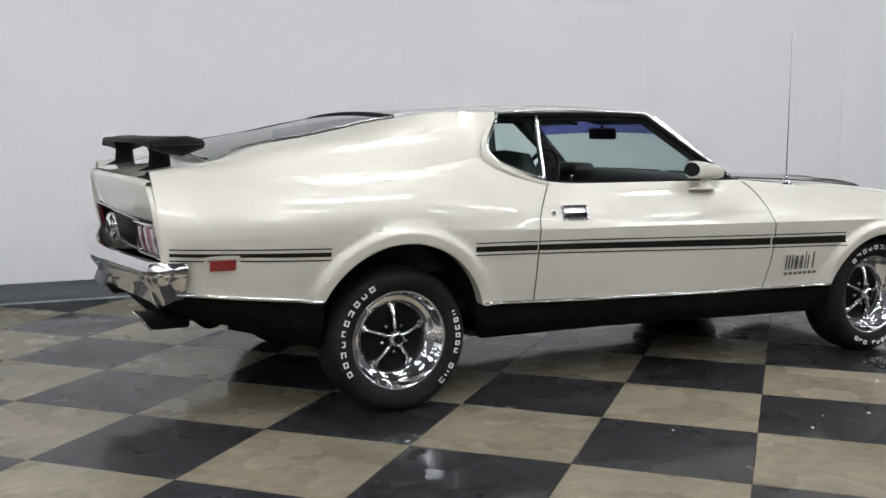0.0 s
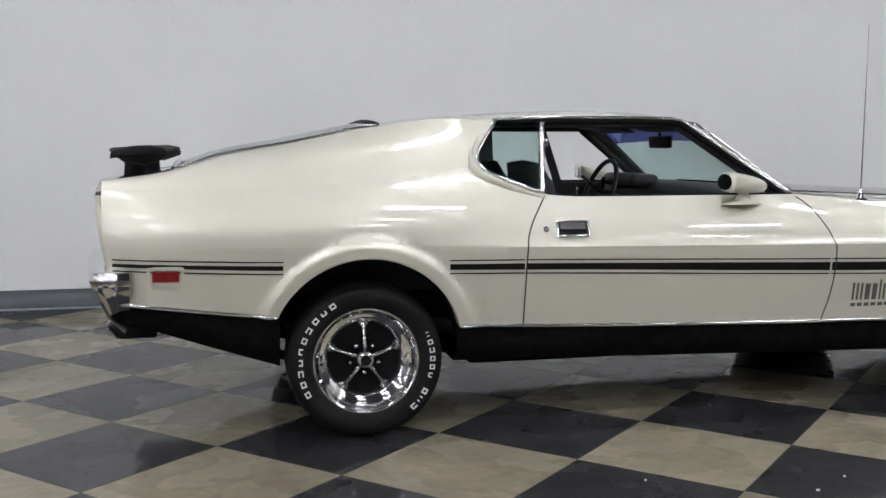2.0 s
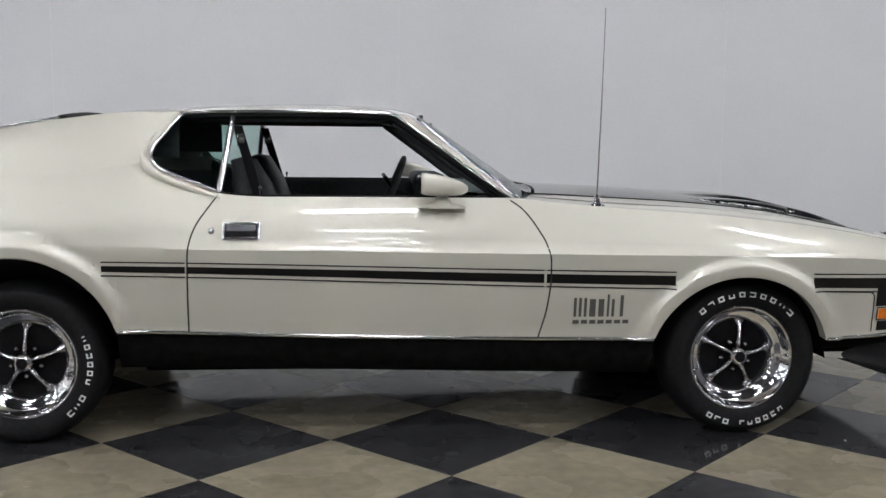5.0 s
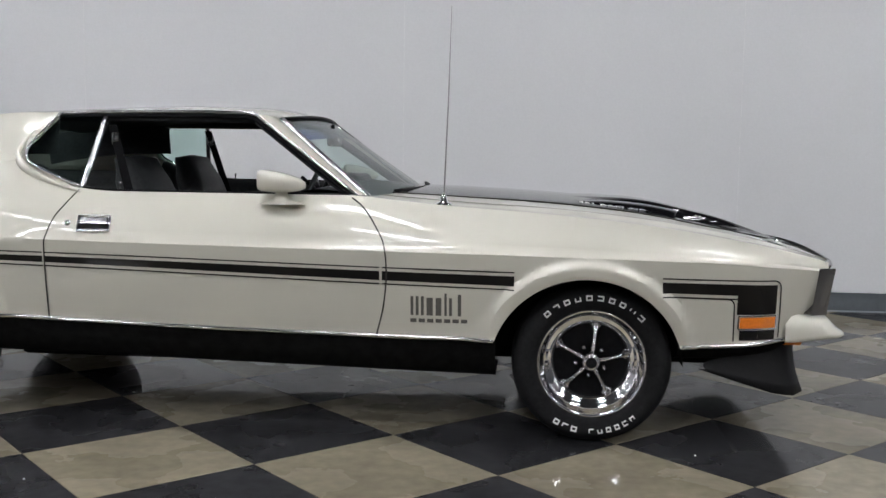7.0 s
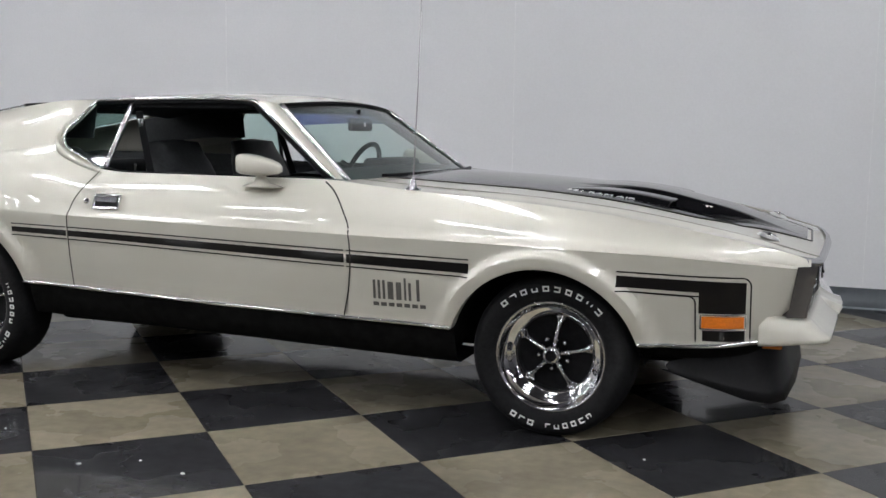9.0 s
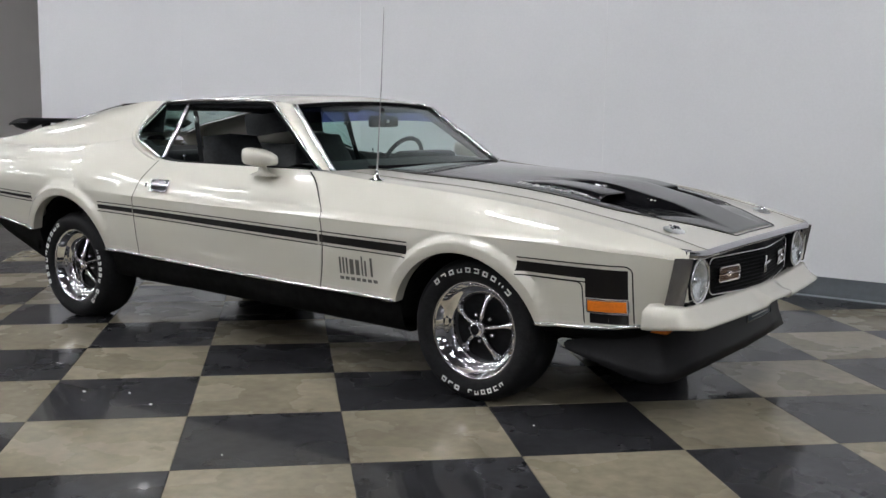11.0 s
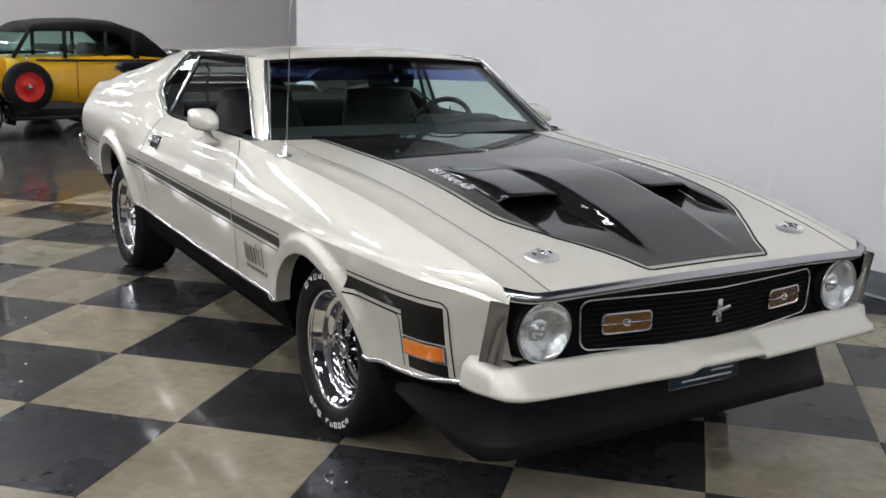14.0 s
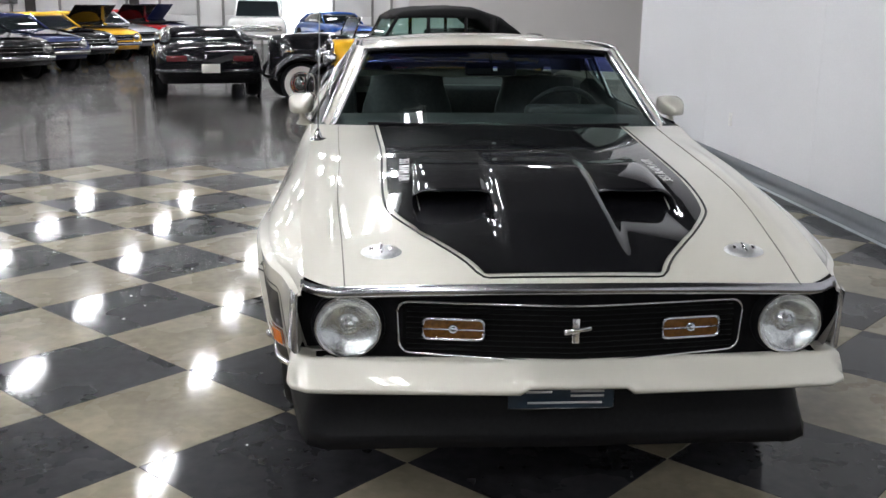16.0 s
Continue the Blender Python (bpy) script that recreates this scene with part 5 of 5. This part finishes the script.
def ring_section(x, w, z0, z1, tuck=0.9, crown=0.03, n=10):
    """A rounded box section at x: half-width w, from z0 to z1."""
    right = [(x, -w * tuck, z0), (x, -w, z0 + (z1 - z0) * 0.35), (x, -w * 0.995, z0 + (z1 - z0) * 0.6), (x, -w * 0.95, z0 + (z1 - z0) * 0.88), (x, -w * 0.86, z1)]
    top = [(x, s * w * 0.86, z1 + crown * (1 - s * s)) for s in np.linspace(-1, 1, n)[1:-1]]
    left = [(a, -b, c) for a, b, c in reversed(right)]
    return right + top + left


def simple_wheel(car, x, y, r, width, rim_mat, rim_r, white=False, spokes=False):
    out = -1 if y < 0 else 1

    def put(bm):
        if out > 0:
            mirror_y(bm)
        bmesh.ops.transform(bm, matrix=pose(x, y, r), verts=bm.verts)
        return bm

    h = width / 2
    ty = lathe([(rim_r, -h * 0.9), (rim_r + 0.02, -h), (r - 0.05, -h), (r - 0.012, -h * 0.8), (r, -h * 0.3), (r, h * 0.3), (r - 0.012, h * 0.8), (r - 0.06, h), (rim_r, h)], 36)
    wh = part("wheel", put(lathe([(0.0, -h * 0.75), (rim_r * 0.25, -h * 0.72), (rim_r * 0.45, -h * 0.35), (rim_r * 0.75, -h * 0.40), (rim_r * 0.85, -h * 0.85), (rim_r, -h * 0.95), (rim_r, h)], 36)), rim_mat, car)
    part("tyre", put(ty), RUBBER, wh)
    if white:
        part("whitewall", put(lathe([(rim_r + 0.004, -h * 0.99), (rim_r + 0.02, -h - 0.004), (r - 0.062, -h - 0.005), (r - 0.052, -h * 0.98)], 36)), WHITEWALL, wh, "broad white tyre wall")
    part("hub_cap", put(lathe([(0.0, -h * 1.12), (rim_r * 0.16, -h * 1.08), (rim_r * 0.26, -h * 0.9), (rim_r * 0.28, -h * 0.5)], 20)), CHROME, wh)
    if spokes:
        for k in range(12):
            a = k * math.tau / 12
            d = Vector((math.cos(a), 0, math.sin(a)))
            part("slot", put(box(d * rim_r * 0.60 + Vector((0, -h * 0.44, 0)), (0.05, 0.02, 0.038), 0.006, Matrix.Rotation(-a, 4, "Y"))), UNDER, wh)
    return wh


def muscle_car(at, label, paint, top_paint, hood_paint, open_hood=False, height=1.30, group="row of parked cars", dark=False):
    """A two-door car of the sixties; forward is +x, origin at its middle."""
    car = thing("parked_car", label, "car", group, at=at)
    shape = [(-2.35, 0.78, 0.42, 0.84), (-2.25, 0.86, 0.30, 0.90), (-1.6, 0.91, 0.24, 0.95), (-0.9, 0.92, 0.22, 0.93), (0.6, 0.92, 0.22, 0.93), (1.2, 0.91, 0.23, 0.91), (1.9, 0.89, 0.26, 0.86), (2.25, 0.85, 0.32, 0.80), (2.36, 0.80, 0.42, 0.75)]
    part("body", loft([ring_section(x, w, a, b) for x, w, a, b in shape]), paint, car)
    cabin = [(-1.75, 0.62, 0.94, 0.95), (-1.1, 0.64, 0.93, height - 0.14), (-0.6, 0.64, 0.93, height - 0.02), (0.1, 0.63, 0.93, height), (0.35, 0.62, 0.93, height - 0.03), (0.98, 0.70, 0.92, 0.94)]
    part("roof", loft([ring_section(x, w * 0.98, b - 0.05, b, 1.0, 0.02) for x, w, a, b in cabin[1:5]]), top_paint, car)
    part("cabin_glass", loft([ring_section(x, 0.76 if 1 <= i <= 4 else 0.70, a - 0.02, max(b - 0.03, a), 1.0, 0.01) for i, (x, w, a, b) in enumerate(cabin)]), DARKGLASS, car, "dark glazed cabin")
    for k in (-1, 1):
        part("roof_pillar", tube_along([(0.98, k * 0.70, 0.93), (0.36, k * 0.60, height - 0.03)], 0.022, 6), top_paint, car)
        part("roof_pillar", tube_along([(-1.75, k * 0.72, 0.95), (-1.1, k * 0.66, height - 0.14), (-0.6, k * 0.62, height - 0.04)], [0.09, 0.08, 0.04], 8), top_paint, car)
        for x in (-1.38, 1.40):
            simple_wheel(car, x, k * 0.80, 0.325, 0.22, CHROME, 0.19)
            # flat black disc paints the shade of a wheel arch onto the closed flank
            part("wheel_opening", lathe([(0.0, 0.0), (0.37, 0.0), (0.385, 0.02)], 30, "y", (x, k * 0.918 - 0.01 * (k < 0), 0.36)), UNDER, car)
        hl = part("headlamp", lathe([(0.0, 2.40), (0.06, 2.395), (0.085, 2.38), (0.092, 2.33)], 20, "x", (0, k * 0.62, 0.66)), LENS, car)
        part("lamp_ring", lathe([(0.085, 2.385), (0.096, 2.392), (0.10, 2.36)], 20, "x", (0, k * 0.62, 0.66)), CHROME, hl)
        part("tail_lamp", box((-2.345, k * 0.55, 0.72), (0.03, 0.34, 0.10), 0.01), RED_DARK if dark else RED, car)
    part("grille", box((2.345, 0, 0.64), (0.05, 1.05, 0.17), 0.02), UNDER, car)
    for z in (0.60, 0.68):
        part("grille_bar", box((2.374, 0, z), (0.012, 1.0, 0.016), 0.004), CHROME, car)
    for x, z in ((2.42, 0.48), (-2.40, 0.50)):
        part("bumper", tube_along([(x - 0.16 * (abs(s) > 0.9) * (1 if x > 0 else -1) - 0.05 * s * s * (1 if x > 0 else -1), s * 0.88, z) for s in np.linspace(-1, 1, 15)], 0.055, 8, flat=0.7), P_BLACK if dark else CHROME, car)
    part("plate", box((-2.44, 0, 0.56), (0.012, 0.30, 0.15), 0.004), WHITEWALL, car)
    if open_hood:
        # black slab on the closed body stands in for the shaded engine bay
        part("engine_bay", box((1.5, 0, 0.915), (1.1, 1.3, 0.03), 0.01), UNDER, car, "black slab in place of the shaded engine bay")
        part("raised_hood", box((1.12, 0, 1.17), (1.0, 1.30, 0.035), 0.012, pose(0, 0, 0, 0, -40, 0)), hood_paint, car, "raised hood")
    else:
        part("hood_stripe", grid([[(x, s * 0.42, 0.955 - 0.075 * ((x - 1.0) / 1.1) ** 1.3 + 0.012) for s in np.linspace(-1, 1, 5)] for x in np.linspace(1.05, 2.1, 8)]), hood_paint, car)
    return car


def vintage_car(at, label, hood_paint, body_paint, roof_mat, rim, late=False, spare=False):
    """A sedan of the thirties; forward is +x, origin below the front axle."""
    car = thing("vintage_car", label, "car", "vintage cars", at=at)
    R, TRACK, BASE = 0.345, 0.70, 2.72
    rimr = 0.235 if rim is RIMRED else 0.20
    if late:
        hood = [(0.42, 0.16, 0.50, 0.98), (0.36, 0.26, 0.48, 1.06), (0.1, 0.34, 0.48, 1.09), (-0.5, 0.46, 0.48, 1.11), (-0.95, 0.56, 0.48, 1.12)]
    else:
        hood = [(0.10, 0.26, 0.52, 1.05), (0.06, 0.28, 0.50, 1.07), (-0.25, 0.33, 0.50, 1.09), (-0.55, 0.44, 0.50, 1.10)]
    part("hood", loft([ring_section(x, w, a, b, 1.0, 0.05) for x, w, a, b in hood]), hood_paint, car)
    part("body", loft([ring_section(x, w, a, b, 0.96, 0.03) for x, w, a, b in ((-0.54, 0.48, 0.50, 1.09), (-0.9, 0.60, 0.48, 1.11), (-1.9, 0.70, 0.48, 1.13), (-2.5, 0.69, 0.48, 1.13), (-2.95, 0.60, 0.50, 1.10), (-3.2, 0.48, 0.55, 0.98))]), body_paint, car)
    if not late:
        roof = [(-0.78, 0.51, 1.44, 1.50), (-0.90, 0.54, 1.46, 1.56), (-1.2, 0.57, 1.47, 1.60), (-1.7, 0.59, 1.48, 1.62), (-2.1, 0.59, 1.45, 1.60), (-2.5, 0.56, 1.12, 1.48), (-2.8, 0.51, 1.10, 1.28), (-2.98, 0.47, 1.08, 1.13)]
        part("roof", loft([ring_section(x, w, a, b, 1.0, 0.04) for x, w, a, b in roof]), roof_mat, car, "black roof")
        gl = loft([ring_section(x, w, 1.10, z, 1.0, 0.0) for x, w, z in ((-0.56, 0.48, 1.11), (-0.80, 0.52, 1.47), (-2.5, 0.56, 1.47))])
        part("cabin_glass", gl, GLASS, car, "glazed cabin")
        part("cabin_lining", loft([ring_section(x, 0.42, 1.02, 1.30, 1.0, 0.0) for x in (-1.9, -2.2)]), VINYL, car)
    else:
        sc = part("windshield", grid([[(-0.95 - 0.12 * u, q * 0.52, 1.12 + 0.30 * u) for q in np.linspace(-1, 1, 7)] for u in (0, 1)]), GLASS, car, "low windshield")
        part("windshield_frame", tube_along([(-0.95, -0.53, 1.12), (-1.07, -0.53, 1.42), (-1.07, 0.53, 1.42), (-0.95, 0.53, 1.12)], 0.018, 6), CHROME, sc)
        part("folded_top", box((-2.75, 0, 1.16), (0.5, 1.05, 0.14), 0.06), FABRIC, car, "folded black canvas top")
    for k in (-1, 1):
        for x in () if late else (-0.60, -1.30, -1.90, -2.35):
            part("roof_pillar", tube_along([(x, k * (0.57 if x < -1 else 0.50), 1.10), (x - 0.22 * (x > -1), k * 0.565, 1.48)], 0.03 if x > -2 else 0.07, 6), roof_mat, car)
        part("belt_moulding", tube_along([(x, k * w, 1.075) for x, w in ((-0.9, 0.55), (-1.1, 0.635), (-1.9, 0.705), (-2.5, 0.695), (-2.95, 0.61))], 0.018, 6), hood_paint if late else P_BLACK, car)
        for x in (0.0, -BASE):
            simple_wheel(car, x, k * TRACK, R, 0.14, rim, rimr, True, rim is RIMRED)
            # clamshell fender
            rows = []
            span = np.linspace(-12, 196, 22) if not late else np.linspace(8, 172, 22)
            for a in span:
                c, s = math.cos(radians(a)), math.sin(radians(a))
                r = R + 0.075 + (0.05 if a > 150 else 0.0)
                rows.append([(x + c * r * (1.0 if not late else 1.12), k * (TRACK + d), R + s * (r - e) * (1.0 if not late else 1.12)) for d, e in ((0.13, 0.07), (0.125, 0.025), (0.09, 0.0), (0.0, -0.015), (-0.14, 0.0), (-0.30, 0.05))])
            fd = part("fender", grid(rows), P_BLACK, car, "gloss black swept fender")
            md = fd.modifiers.new("thickness", "SOLIDIFY")
            md.thickness = 0.015
        part("running_board", box((-BASE / 2, k * 0.70, 0.30), (BASE - 0.85, 0.24, 0.05), 0.015), P_BLACK, car)
        part("side_apron", box((-BASE / 2, k * 0.60, 0.40), (BASE - 0.8, 0.04, 0.22), 0.01), P_BLACK, car)
        hl = part("headlamp", lathe([(0.0, 0.28), (0.09, 0.27), (0.115, 0.24), (0.11, 0.18), (0.06, 0.06), (0.0, 0.04)], 22, "x", (0, k * 0.36, 0.86)), CHROME, car)
        part("lens", lathe([(0.0, 0.288), (0.07, 0.282), (0.098, 0.268)], 22, "x", (0, k * 0.36, 0.86)), LENS, hl)
        part("door_handle", tube_along([(-1.95, k * 0.725, 0.95), (-2.07, k * 0.725, 0.95)], 0.012, 6), CHROME, car)
        part("door_seam", tube_along([(-1.42, k * 0.677, 1.06), (-1.42, k * 0.668, 0.55)], 0.006, 4), GAP, car)
        if spare:
            tyre = lathe([(0.20, -0.06), (0.25, -0.075), (0.31, -0.07), (0.335, -0.03), (0.335, 0.03), (0.31, 0.07), (0.2, 0.07)], 36)
            bmesh.ops.transform(tyre, matrix=pose(-0.72, k * 0.67, 0.72), verts=tyre.verts)
            sp = part("spare_wheel", tyre, RUBBER, car, "side-mounted spare with red wheel")
            disc = lathe([(0.0, -0.075), (0.05, -0.07), (0.07, -0.03), (0.16, -0.03), (0.19, -0.055), (0.205, -0.06)], 30)
            if k > 0:
                mirror_y(disc)
            bmesh.ops.transform(disc, matrix=pose(-0.72, k * 0.67, 0.72), verts=disc.verts)
            part("spare_rim", disc, RIMRED, sp)
            cap = lathe([(0.0, -0.11), (0.03, -0.10), (0.045, -0.07)], 16)
            if k > 0:
                mirror_y(cap)
            bmesh.ops.transform(cap, matrix=pose(-0.72, k * 0.67, 0.72), verts=cap.verts)
            part("spare_cap", cap, CHROME, sp)
            part("spare_clamp", tube_along([(-0.72, k * 0.70, 1.03), (-0.72, k * 0.72, 1.10), (-0.72, k * 0.66, 1.13)], 0.018, 6), CHROME, sp)
    if late:
        for j in range(11):
            z = 0.52 + j * 0.045
            part("grille_bar", tube_along([(0.44 - 0.20 * s * s - 0.002 * j, s * (0.22 + 0.002 * j), z) for s in np.linspace(-1, 1, 9)], 0.010, 5), CHROME, car)
    else:
        part("radiator_shell", tube_along([(0.12, -0.25, 0.50), (0.12, -0.28, 0.85), (0.12, -0.22, 1.06), (0.12, 0.0, 1.11), (0.12, 0.22, 1.06), (0.12, 0.28, 0.85), (0.12, 0.25, 0.50)], 0.03, 8), CHROME, car)
        part("radiator_core", box((0.11, 0, 0.78), (0.02, 0.46, 0.54), 0.01), UNDER, car)
        part("front_apron", box((0.20, 0, 0.42), (0.35, 1.1, 0.34), 0.06), P_BLACK, car)
        part("trunk_rack", box((-3.25, 0, 0.90), (0.16, 0.66, 0.66), 0.08), P_BLACK, car, "black rear spare cover")
    if late:
        part("front_bumper", tube_along([(0.50 - 0.10 * s * s, s * 0.70, 0.44) for s in np.linspace(-1, 1, 13)], 0.04, 8, flat=0.5), CHROME, car)
    part("chassis", box((-1.35, 0, 0.42), (3.3, 0.9, 0.16), 0.03), UNDER, car)
    return car


# cars behind are shrunk below true size and placed to fit the camera's view
VIEW_SCALE = Matrix.Scale(0.85, 4)
vintage_car(pose(-7.15, -0.98, 0, 0, 0, -78) @ VIEW_SCALE, "yellow and black vintage sedan with red wheels and whitewall tyres", P_YELLOW, P_YELLOW, FABRIC, RIMRED, spare=True)
vintage_car(pose(-8.75, -1.68, 0, 0, 0, -76) @ VIEW_SCALE, "black vintage convertible with whitewall tyres and chrome grille", P_BLACK, P_BLACK, P_BLACK, CHROME, late=True)
muscle_car(pose(-10.45, -3.3, 0, 0, 0, 193) @ VIEW_SCALE, "glossy black two-door coupe parked on the concrete floor", P_BLACK, P_BLACK, P_BLACK, height=1.2, group="parked cars", dark=True)
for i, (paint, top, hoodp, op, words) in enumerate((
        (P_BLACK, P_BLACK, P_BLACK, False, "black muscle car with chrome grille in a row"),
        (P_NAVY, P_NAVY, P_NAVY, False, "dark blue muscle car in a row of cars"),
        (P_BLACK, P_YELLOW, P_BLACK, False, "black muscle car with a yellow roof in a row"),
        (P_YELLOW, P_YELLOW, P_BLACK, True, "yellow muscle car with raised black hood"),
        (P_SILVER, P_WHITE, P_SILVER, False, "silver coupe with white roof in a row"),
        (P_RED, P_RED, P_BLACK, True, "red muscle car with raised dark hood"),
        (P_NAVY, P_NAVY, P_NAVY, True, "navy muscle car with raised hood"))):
    muscle_car(pose(-12.9 - 2.0 * i, -8.1 + 0.07 * i, 0, 0, 0, 50) @ VIEW_SCALE, words, paint, top, hoodp, op)
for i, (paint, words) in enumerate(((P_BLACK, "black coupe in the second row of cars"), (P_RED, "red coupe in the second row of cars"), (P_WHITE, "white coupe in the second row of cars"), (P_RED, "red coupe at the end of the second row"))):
    muscle_car(pose(-16.4 - 2.65 * i, -12.6, 0, 0, 0, 60) @ VIEW_SCALE, words, paint, paint, paint, False, 1.42)
muscle_car(pose(-24.6, -1.6, 0, 0, 0, 20) @ VIEW_SCALE, "blue coupe parked by the far wall", P_BLUE, P_BLUE, P_BLUE, group="parked cars")

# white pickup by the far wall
pk = thing("pickup_truck", "white pickup truck parked in front of the doorway", "truck", at=pose(-23.0, -3.7, 0, 0, 0, 4) @ VIEW_SCALE)
part("body", loft([ring_section(x, w, a, b) for x, w, a, b in ((-3.4, 0.92, 0.5, 1.1), (-1.2, 0.95, 0.42, 1.12), (0.4, 0.95, 0.4, 1.13), (1.5, 0.93, 0.42, 1.10), (1.75, 0.88, 0.5, 1.02))]), P_WHITE, pk)
part("cab", loft([ring_section(x, w, 1.10, b, 1.0, 0.03) for x, w, b in ((-1.0, 0.76, 1.30), (-0.95, 0.74, 1.70), (-0.1, 0.74, 1.76), (0.1, 0.74, 1.70), (0.55, 0.80, 1.14))]), P_WHITE, pk)
part("windshield", grid([[(0.62 - 0.44 * t, s * (0.70 - 0.06 * t), 1.16 + 0.50 * t) for s in np.linspace(-1, 1, 9)] for t in (0.02, 0.5, 0.98)]), DARKGLASS, pk)
part("grille", box((1.75, 0, 0.80), (0.05, 1.3, 0.2), 0.02), CHROME, pk)
part("front_bumper", box((1.85, 0, 0.52), (0.08, 1.8, 0.16), 0.03), CHROME, pk)
for k in (-1, 1):
    part("headlamp", lathe([(0.0, 1.80), (0.07, 1.79), (0.09, 1.76)], 18, "x", (0, k * 0.72, 0.80)), LENS, pk)
    for x in (1.0, -2.2):
        simple_wheel(pk, x, k * 0.82, 0.36, 0.22, CHROME, 0.2)

# ---- floor tiles ----
STEP, OX, OY, TWIST = 0.8612, 0.7115, -1.2825, -0.0099


def tile_mesh(name, mat):
    h = STEP / 2 - 0.0008
    bm = bmesh.new()
    lower = [bm.verts.new(p) for p in ((h, 0, -0.004), (0, h, -0.004), (-h, 0, -0.004), (0, -h, -0.004))]
    k = h - 0.002
    upper = [bm.verts.new(p) for p in ((k, 0, 0), (0, k, 0), (-k, 0, 0), (0, -k, 0))]
    bm.faces.new(upper)
    for i in range(4):
        bm.faces.new((lower[i], lower[(i + 1) % 4], upper[(i + 1) % 4], upper[i]))
    me = bpy.data.meshes.new(name)
    bm.to_mesh(me)
    bm.free()
    me.materials.append(mat)
    return me


tiling = tagged(new("tiled_floor"), "checkerboard of charcoal and tan glossy floor tiles", "floor", kind="structure")
dark, light = tile_mesh("tile_dark", TILE_DARK), tile_mesh("tile_light", TILE_LIGHT)
spots = []
for i in range(-20, 30):
    for j in range(-20, 20):
        for half, me in ((0, dark), (1, light)):
            a, b = (i, j + 0.5) if not half else (i + 0.5, j)
            x = OX + STEP * (a * math.cos(TWIST) - b * math.sin(TWIST))
            y = OY + STEP * (a * math.sin(TWIST) + b * math.cos(TWIST))
            if -3.1 < x < 9.0 and -7.0 < y < WALL_Y - 0.05 + STEP / 2:
                spots.append((math.hypot(x - 2.0, y + 1.5), x, y, me))
spots.sort(key=lambda s: s[0])
for _, x, y, me in spots[:290]:
    ob = new("tile", me)
    ob.parent = tiling
    ob.matrix_basis = pose(x, y, 0, 0, 0, math.degrees(TWIST))
for me, name in ((dark, "dark_tiles"), (light, "light_tiles")):
    bm = bmesh.new()
    for _, x, y, m in spots[290:]:
        if m is me:
            h = STEP / 2 - 0.0008
            bm.faces.new([bm.verts.new((x + a, y + b, 0)) for a, b in ((h, 0), (0, h), (-h, 0), (0, -h))])
    tagged(part(name, bm, TILE_DARK if me is dark else TILE_LIGHT, tiling, smooth=False), kind="stuff")
